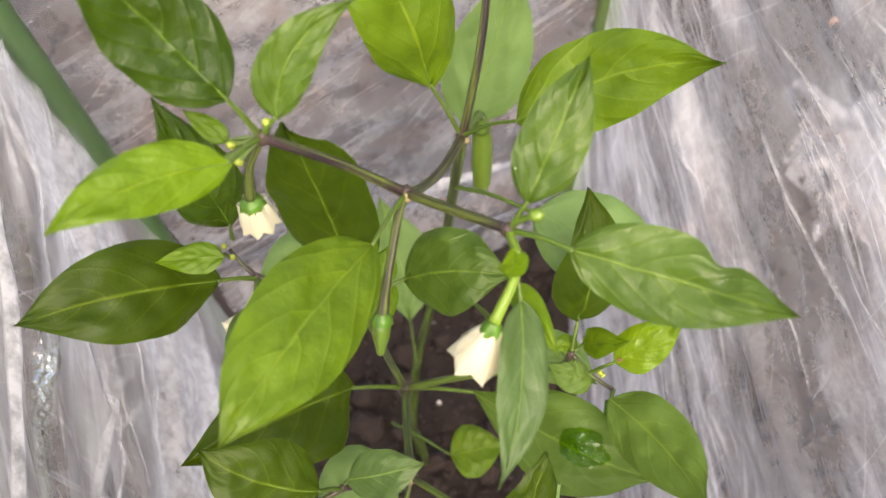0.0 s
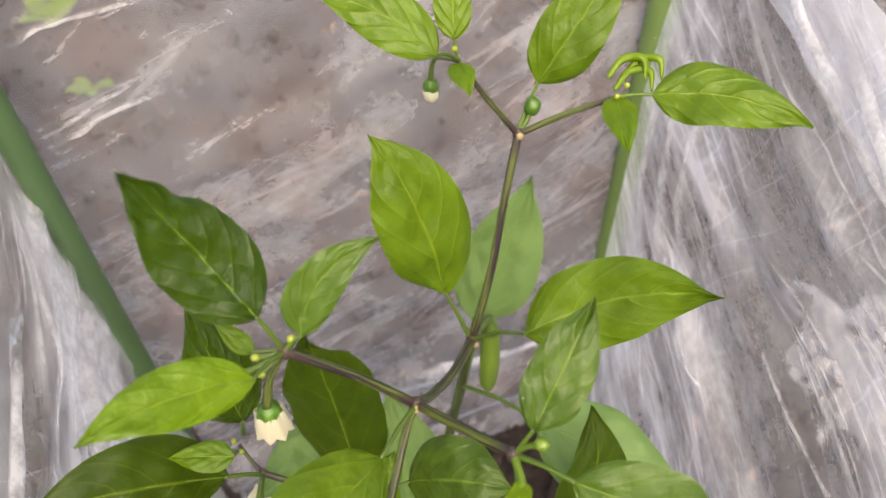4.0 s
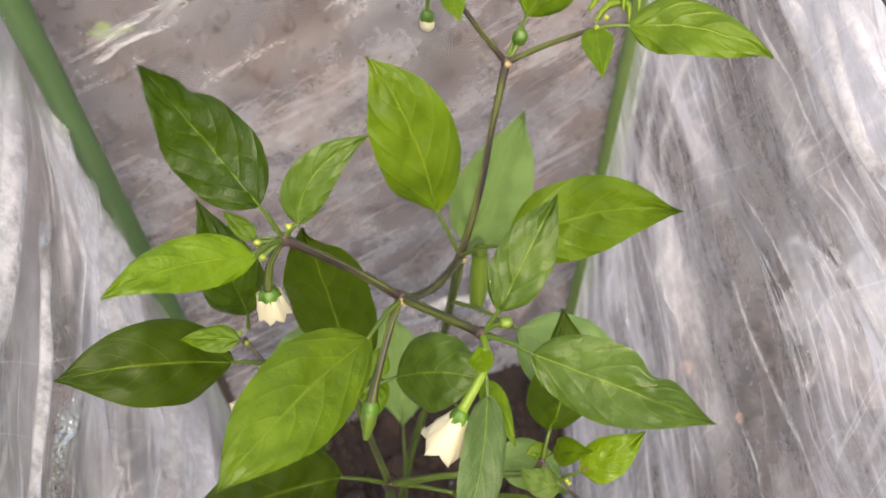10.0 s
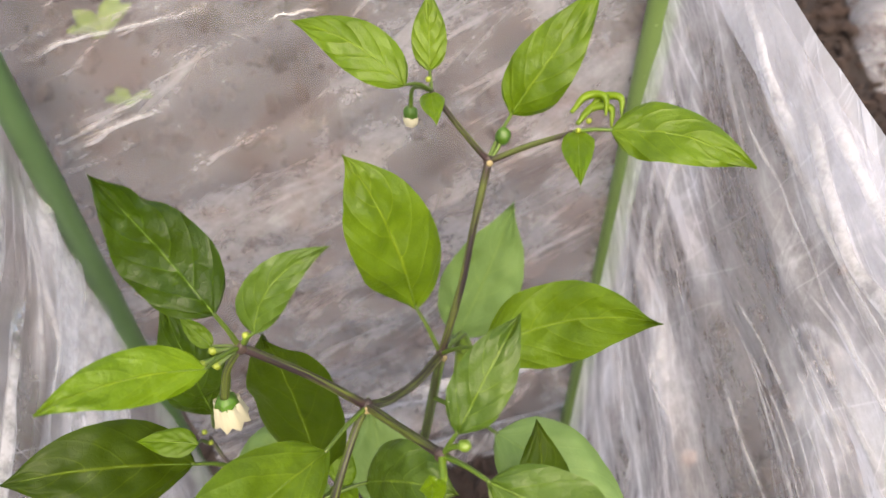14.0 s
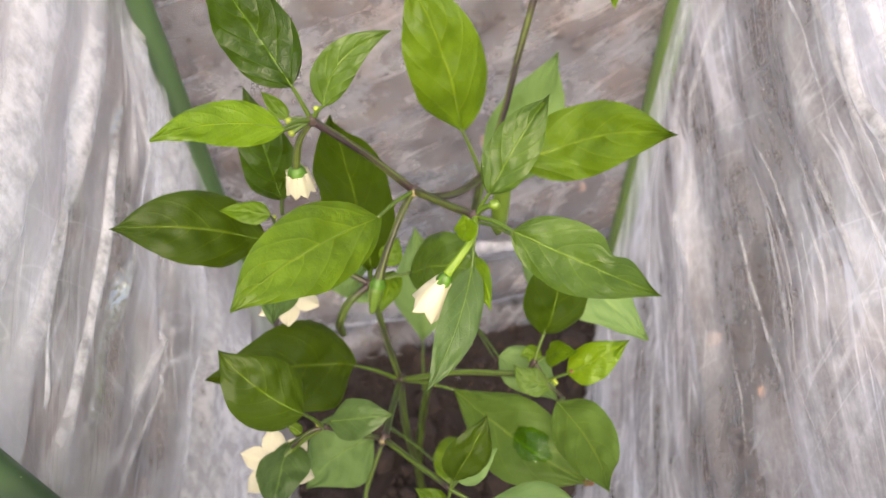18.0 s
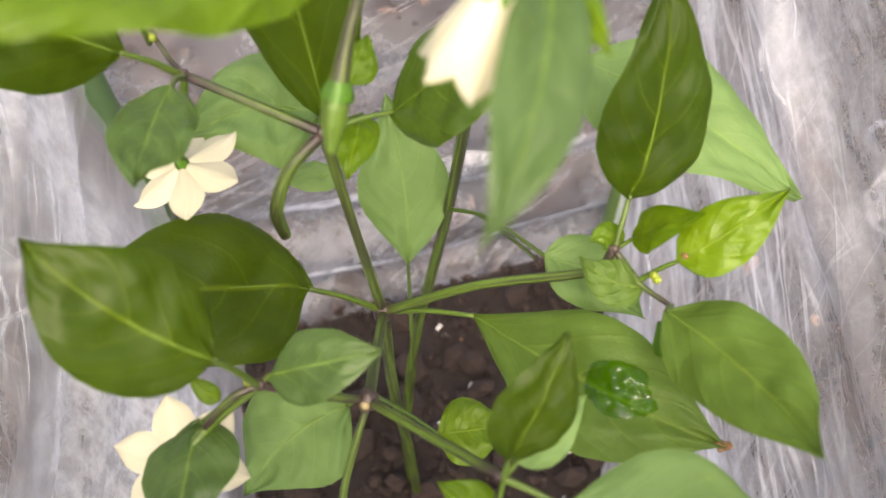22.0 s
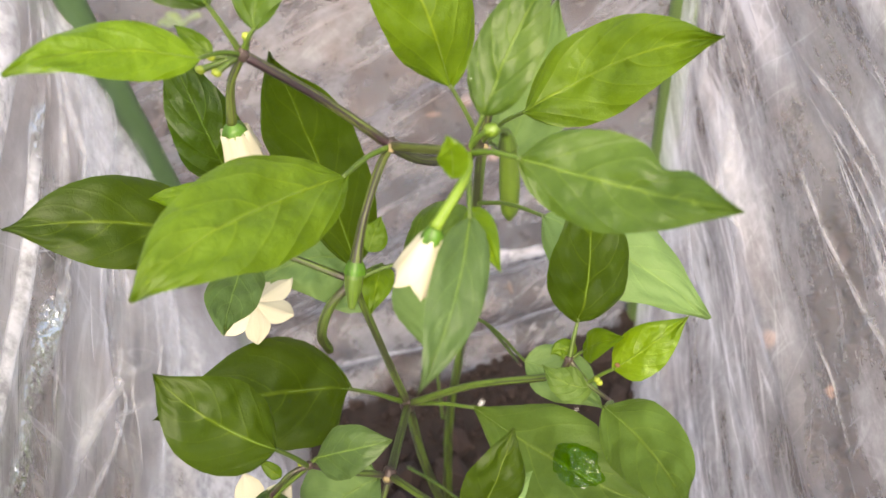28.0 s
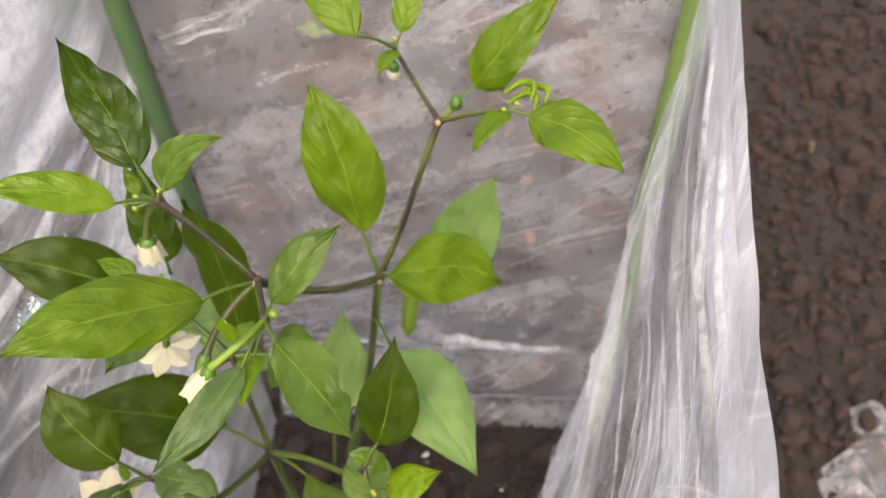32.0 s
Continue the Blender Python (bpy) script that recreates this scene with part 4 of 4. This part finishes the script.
leaf((-0.0792, 0.0651, 0.4410), (-0.0747, 0.0284, 0.4454), 0.0284, (-0.09, -0.46, 0.88), GREY, stalk=(-0.060, 0.071, 0.458), side=0.0007, arch=0.126)
leaf((-0.0879, 0.1329, 0.5105), (-0.0802, 0.0902, 0.5206), 0.0217, (0.12, 0.46, 0.88), GREY, stalk=(-0.093, 0.149, 0.498), side=-0.0019, arch=-0.045)
leaf((-0.062, 0.172, 0.461), (-0.101, 0.150, 0.469), 0.043, (0.33, -0.26, 0.91), PALE, stalk=(-0.052, 0.144, 0.483), side=-0.005)
leaf((-0.062, 0.177, 0.422), (-0.083, 0.166, 0.429), 0.013, (0.41, -0.20, 0.89), PALE, stalk=None)
leaf((-0.046, 0.205, 0.321), (-0.059, 0.253, 0.392), 0.045, (0.20, -0.79, 0.58), PALE, stalk=(-0.045, 0.190, 0.270), side=-0.003, arch=0.05, wedge=True)
leaf((-0.045, 0.092, 0.402), (-0.078, 0.061, 0.387), 0.044, (-0.08, -0.36, 0.93), PALE, stalk=(-0.034, 0.082, 0.430), side=-0.004)
leaf((0.025, 0.045, 0.461), (0.082, 0.050, 0.448), 0.025, (0.23, -0.15, 0.96), PALE, stalk=(0.010, 0.050, 0.464), side=0.003, arch=0.15, wedge=True)
leaf((0.009, 0.044, 0.451), (-0.007, 0.048, 0.462), 0.012, (0.51, -0.30, 0.81), YOUNG, stalk=(0.010, 0.050, 0.464))
leaf((-0.093, 0.137, 0.541), (-0.118, 0.135, 0.541), 0.012, (0.02, -0.24, 0.97), YOUNG, stalk=(-0.104, 0.156, 0.504))
leaf((-0.099, 0.161, 0.523), (-0.110, 0.175, 0.586), 0.027, (0.51, -0.82, 0.27), GLOSSY, stalk=(-0.102, 0.162, 0.509))
leaf((-0.076, 0.146, 0.599), (-0.089, 0.153, 0.606), 0.007, (0.21, -0.42, 0.88), YOUNG, stalk=(-0.066, 0.147, 0.599))
leaf((-0.0217, 0.2573, 0.6320), (-0.0716, 0.2743, 0.6490), 0.0216, (-0.04, -0.63, 0.78), MATURE, stalk=(-0.015, 0.282, 0.611), side=-0.0038, arch=0.084)
leaf((-0.017, 0.292, 0.614), (-0.020, 0.320, 0.638), 0.016, (0.06, -0.65, 0.76), MATURE, stalk=(-0.015, 0.282, 0.611))
leaf((0.020, 0.304, 0.582), (0.058, 0.328, 0.640), 0.030, (-0.18, -0.86, 0.47), MATURE, stalk=(0.011, 0.279, 0.574))
leaf((-0.015, 0.281, 0.610), (-0.009, 0.254, 0.615), 0.011, (-0.13, 0.17, 0.98), YOUNG, stalk=None)
leaf((0.0649, 0.2740, 0.6011), (0.1224, 0.2496, 0.6058), 0.0284, (-0.01, -0.44, 0.90), MATURE, stalk=(0.049, 0.276, 0.597), side=0.0047, arch=0.053)
leaf((0.051, 0.277, 0.597), (0.052, 0.237, 0.602), 0.014, (-0.14, 0.12, 0.98), YOUNG, stalk=None)
leaf((0.010, 0.109, 0.572), (0.022, 0.084, 0.573), 0.009, (-0.13, -0.04, 0.99), YOUNG, stalk=(0.009, 0.122, 0.582))
leaf((0.0080, 0.1011, 0.5931), (0.0079, 0.1018, 0.6082), 0.0087, (0.10, -0.32, 0.94), DULL, stalk=None, side=-0.0019, arch=0.091)
leaf((-0.043, 0.157, 0.479), (-0.044, 0.132, 0.475), 0.014, (0.19, -0.19, 0.96), MATURE, stalk=(-0.052, 0.144, 0.483))
leaf((-0.041, 0.142, 0.506), (-0.037, 0.155, 0.513), 0.012, (0.19, -0.57, 0.80), MATURE, stalk=None)

leaf((-0.0706, 0.0665, 0.4554), (-0.0800, 0.0712, 0.4600), 0.006, (0.1, -0.55, 0.83), YOUNG, label="tiny yellowed leaf")

# flowers, buds and the young fruit
flower((-0.0746, 0.1393, 0.5735), (0.03, -0.10, -1), [N_L, (-0.0715, 0.143, 0.590)], 7, 0.0112, 8, 0.3, "half-open cream bell flower hanging down", 0.0050, 0.54, 0.30)
flower((0.0025, 0.0904, 0.5807), (-0.30, -0.25, -0.90), [N_R, (0.0105, 0.1065, 0.588)], 24, 0.0180, 6, 0.5, "cream flower opening, hanging beside a leaf", 0.0028, 0.58)
flower((-0.0988, 0.1382, 0.4706), (0.15, 0.087, -0.985), [N_LL, (-0.097, 0.147, 0.484)], 74, 0.0176, 6, 0.2, "open cream star flower", 0.0022, 0.70, 0.0, (-0.687, -0.707, -0.167))
flower((-0.0827, 0.0530, 0.4395), (-0.191, 0.441, -0.877), [N_TS, (-0.074, 0.063, 0.447)], 74, 0.0182, 6, 0.5, "open cream star flower half behind a leaf", 0.0022, 0.70, 0.0, (0.970, -0.052, -0.237))
bud((-0.0285, 0.2994, 0.5830), (0, -0.1, -1), 0.0044, [(-0.0155, 0.282, 0.6113), (-0.026, 0.297, 0.600)], CALYX, PETAL)
bud((0.0165, 0.1208, 0.5926), (0.8, -0.2, 0.4), 0.0026, [N_R, (0.012, 0.122, 0.588)])
bud((0.0174, 0.2879, 0.5820), (0.1, 0, 1), 0.0046, [N_TOP, (0.015, 0.284, 0.577)], CALYX)
for dx, dy, dz in ((-0.0085, -0.004, 0.002), (-0.0065, -0.008, -0.001), (-0.011, -0.009, 0.001), (0.003, 0.001, 0.006)):
    bud((N_L[0] + dx, N_L[1] + dy, N_L[2] + dz), (-0.5, -0.3, 0.6), 0.0017, [N_L, (N_L[0] + dx * 0.6, N_L[1] + dy * 0.6, N_L[2] + dz * 0.4)], POLLEN)
for at in ((0.0507, 0.1206, 0.4548), (0.0518, 0.1198, 0.4538), (0.0555, 0.281, 0.600), (0.051, 0.275, 0.599), (-0.0165, 0.284, 0.6155), (-0.062, 0.0705, 0.4615), (-0.1015, 0.1545, 0.5075), (-0.1045, 0.1575, 0.511)):
    bud(at, (0.2, -0.3, 0.8), 0.0016, None, POLLEN)

plant_fruit = bmesh.new()
tube(plant_fruit, [(-0.0362, 0.1168, 0.5290), (-0.0367, 0.1145, 0.5262), (-0.0372, 0.1120, 0.5225), (-0.0380, 0.1075, 0.5165)], [0.0022, 0.0034, 0.0031, 0.0012], 16, 8, 0.05)
fruit = grow("young_fruit", plant_fruit, STALK, label="small green pepper fruit just set")
bm = bmesh.new()
tube(bm, [N_Y, (-0.029, 0.146, 0.5505), (-0.0323, 0.1294, 0.5439), (-0.0345, 0.1225, 0.5365), (-0.0362, 0.1168, 0.5290)], [0.0017, 0.0016, 0.0016, 0.0019, 0.0027], 12, 8, 0.05)
part("fruit_stalk", bm, STRIPED, fruit)
bm = bmesh.new()
tube(bm, [(-0.0358, 0.1182, 0.5312), (-0.0362, 0.1168, 0.5288), (-0.0365, 0.1155, 0.5270)], [0.0025, 0.0037, 0.0038], 16, 6, 0.09, False)
part("calyx", bm, CALYX, fruit)

# curled young leaves by the top fork
for k, (dx, dy, dz) in enumerate(((0.0, 0.0, 0.0), (0.004, 0.004, 0.003), (-0.003, 0.003, 0.004))):
    bm = bmesh.new()
    c = Vector((0.0585 + dx, 0.283 + dy, 0.5985 + dz))
    tube(bm, [c + Vector((-0.008, -0.003, 0.0)), c + Vector((-0.002, 0.004, 0.004)), c + Vector((0.006, 0.002, 0.006)), c + Vector((0.007, -0.005, 0.001))], [0.0010, 0.0019, 0.0017, 0.0005], 8, 8)
    grow("curled_shoot", bm, YOUNG, label="curled yellow-green new shoot")

# fruit set at the main fork and a spent bud on the hanging stalk
bm = bmesh.new()
tube(bm, [(0.0012, 0.2540, 0.4570), (0.0018, 0.2530, 0.4480), (0.0016, 0.2480, 0.4330), (0.0012, 0.2440, 0.4180), (0.0010, 0.2425, 0.4110)], [0.0036, 0.0052, 0.0056, 0.0048, 0.0014], 16, 8, 0.04)
pod = grow("pepper_fruit", bm, BUDGREEN, label="small glossy green pepper hanging from the fork")
bm = bmesh.new()
tube(bm, [N_MAIN, (-0.0015, 0.2440, 0.4760), (0.0008, 0.2535, 0.4660), (0.0014, 0.2535, 0.4555)], [0.0018, 0.0017, 0.0026, 0.0055], 10, 8)
part("fruit_stalk", bm, STALK, pod)
bm = bmesh.new()
tube(bm, [(-0.0407, 0.0550, 0.3965), (-0.0405, 0.0530, 0.3905), (-0.0400, 0.0515, 0.3850)], [0.0020, 0.0042, 0.0036], 14, 6, 0.06)
grow("fruit_cup", bm, CALYX, label="green cup of a spent flower")
bm = bmesh.new()
tube(bm, [(0.0545, 0.1110, 0.4430), (0.0560, 0.1085, 0.4350), (0.0572, 0.1070, 0.4290)], [0.0012, 0.0026, 0.0022], 12, 6, 0.06)
spent = grow("spent_flower", bm, CALYX, label="faded flower with a browned end")
bm = bmesh.new()
blob(bm, (0.0578, 0.1062, 0.4262), (0.0024, 0.0022, 0.0028), None, 0.6, 2, 4)
part("withered_end", bm, BROWN, spent)

# pale leaf scars on the forks
for at, off in ((N_Y, (0.001, -0.0030, 0.0016)), (N_LOW, (0.0010, -0.0036, 0.0006)), (N_B, (-0.0004, -0.0028, 0.0018)), (N_TOP, (0.0008, -0.0028, 0.0012)), (N_MAIN, (0.0022, -0.0032, 0.0010))):
    bm = bmesh.new()
    c = Vector(at) + Vector(off)
    blob(bm, c, (0.0017, 0.0017, 0.0008), toward(off), 0.3, 2, off[0] * 5000)
    grow("leaf_scar", bm, SCAR)

# brown blemishes on young leaves, and the scorched rim of the broad one
for at, size in (((0.0585, 0.1235, 0.4625), 0.0011), ((0.0470, 0.1330, 0.4585), 0.0013), ((0.0485, 0.1322, 0.4610), 0.0008)):
    bm = bmesh.new()
    blob(bm, at, (size, size * 0.8, size * 0.5), toward((-0.4, -0.5, 0.75)), 0.5, 2, size * 4000)
    grow("blemish", bm, BROWN, label="small brown blemish on a young leaf")

# water lying on the broad leaf, and its browned tip
broad = surfaces["broad green leaf with a browned tip and a wet patch"]
bm = bmesh.new()


def wet_place(u, v):
    ang = 2 * math.pi * u
    rim = 1 + 0.30 * noise.noise(Vector((math.cos(ang) * 1.4, math.sin(ang) * 1.4, 2.5))) + 0.14 * noise.noise(Vector((math.cos(ang) * 6, math.sin(ang) * 6, 7)))
    x, y = math.cos(ang) * v * rim, math.sin(ang) * v * rim
    a, b = 0.575 + 0.20 * x, 0.585 + 0.12 * y
    on = broad(a, b)
    up = (broad(a + 0.01, b) - on).cross(broad(a, b + 0.01) - on).normalized()
    return on - up * (0.0002 + 0.0022 * (1 - v ** 3) + 0.0030 * noise.noise(Vector((x * 4, y * 4, 1))) * (1 - v ** 4))


grid(bm, 40, 12, wet_place, close=True)
water = mesh_object("water_drop", bm, WATER)
tagged(water, "flat puddle of clear water lying on a broad leaf", "water drop")
water.visible_shadow = False
bm = bmesh.new()
blob(bm, broad(0.5, 0.985), (0.0022, 0.0014, 0.0008), toward((0.1, -0.5, 0.85)), 0.9, 3, 12)
grow("withered_tip", bm, BROWN, label="dry brown leaf tip")


# ---- outside the cover ----
def film_heap(at, size, tall, seed, label):
    """A loose crumpled sheet of film lying on the bed."""
    def place(u, v):
        x, y = (u - 0.5) * size[0], (v - 0.5) * size[1]
        top = math.sin(math.pi * u) * math.sin(math.pi * v)
        h = tall * top ** 0.6 * (0.75 + 0.5 * noise.noise(Vector((u * 4, v * 4, seed)))) + 0.012 * noise.noise(Vector((u * 15, v * 15, seed)))
        return Vector((at[0] + x + 0.04 * noise.noise(Vector((v * 3, seed, 0))), at[1] + y + 0.04 * noise.noise(Vector((u * 3, seed, 5))), max(0.004, h)))
    bm = bmesh.new()
    grid(bm, 48, 48, place, lambda u, v: (u * size[0], v * size[1]))
    return tagged(mesh_object("plastic_sheet", bm, FILM_HEAP), label, "plastic sheet")


film_heap((0.435, 0.52), (0.15, 0.20), 0.04, 4, "crumpled pale plastic sheet lying on the soil")
film_heap((0.92, 1.42), (0.70, 0.60), 0.22, 9, "milky plastic sheet bulging over the garden bed")


def weed(at, tall, number, seed):
    rng = random.Random(seed)
    root = tagged(new("weed"), "small yellow-green weed growing outside the cover", "weed")
    root.location = (*at, 0)
    for k in range(number):
        ang, reach = rng.uniform(0, 6.28), rng.uniform(0.4, 1.0) * tall
        base = Vector((0, 0, 0.01))
        tip = Vector((math.cos(ang) * reach * 0.7, math.sin(ang) * reach * 0.7, reach * 0.8))
        cross = Vector((-math.sin(ang), math.cos(ang), 0)) * reach * 0.2
        bm = bmesh.new()
        grid(bm, 4, 12, lambda u, v: base.lerp(tip, v) + Vector((0, 0, -0.35 * reach * v * v)) + cross * ((2 * u - 1) * math.sin(math.pi * min(0.98, v * 0.94 + 0.04)) ** 0.8))
        part("leaf", bm, MATURE, root)
    return root


for spot, tall, number, seed in (((-0.74, 1.16), 0.10, 9, 1), ((-0.62, 0.98), 0.07, 7, 2), ((-0.80, 1.30), 0.13, 10, 3)):
    weed(spot, tall, number, seed)


# ---- soil crumbs, bark and perlite ----
def scatter(name, material, label, number, size, area, seed, category, flat=0.6):
    rng = np.random.default_rng(seed)
    ball = bmesh.new()
    bmesh.ops.create_icosphere(ball, subdivisions=1, radius=1.0)
    ball.verts.ensure_lookup_table()
    shape = np.array([v.co[:] for v in ball.verts])
    faces = np.array([[v.index for v in f.verts] for f in ball.faces])
    ball.free()
    spots, skins = [], []
    for k in range(number):
        x, y = rng.uniform(area[0], area[1]), rng.uniform(area[2], area[3])
        r = size * rng.uniform(0.35, 1.0) ** 2 * 1.6
        turn = np.array(Euler(rng.uniform(0, 6.28, 3)).to_matrix())
        lumps = shape * (1 + rng.normal(0, 0.16, (len(shape), 1))) * (r, r * rng.uniform(0.6, 1), r * rng.uniform(0.45, 0.9) * flat / 0.6)
        lumps = lumps @ turn.T
        ground_z = soil_height(x, y)
        spots.append(lumps + (x, y, ground_z + r * 0.55))
        skins.append(faces + k * len(shape))
    me = bpy.data.meshes.new(name)
    me.from_pydata(np.concatenate(spots).tolist(), [], np.concatenate(skins).tolist())
    me.materials.append(material)
    return tagged(new(name, me), label, category, kind="stuff")


scatter("soil_clods", CLOD, "lumpy dark soil clods on the bed", 2600, 0.014, (-0.9, 1.2, -0.2, 1.5), 5, "soil")
scatter("soil_crumbs", CLOD, "loose dark soil crumbs on the bed", 9000, 0.0065, (0.12, 1.05, 0.0, 1.5), 15, "soil")
scatter("fine_crumbs", CLOD, "fine soil crumbs under the plant", 3000, 0.0042, (-0.26, 0.12, 0.02, 0.46), 6, "soil")
scatter("bark_chips", BARK, "reddish bark chips on the soil", 50, 0.009, (-0.3, 1.0, -0.1, 1.2), 7, "bark", 0.3)
scatter("perlite", PERLITE, "white perlite grains in the soil", 26, 0.0030, (-0.2, 0.12, 0.05, 0.45), 8, "perlite")
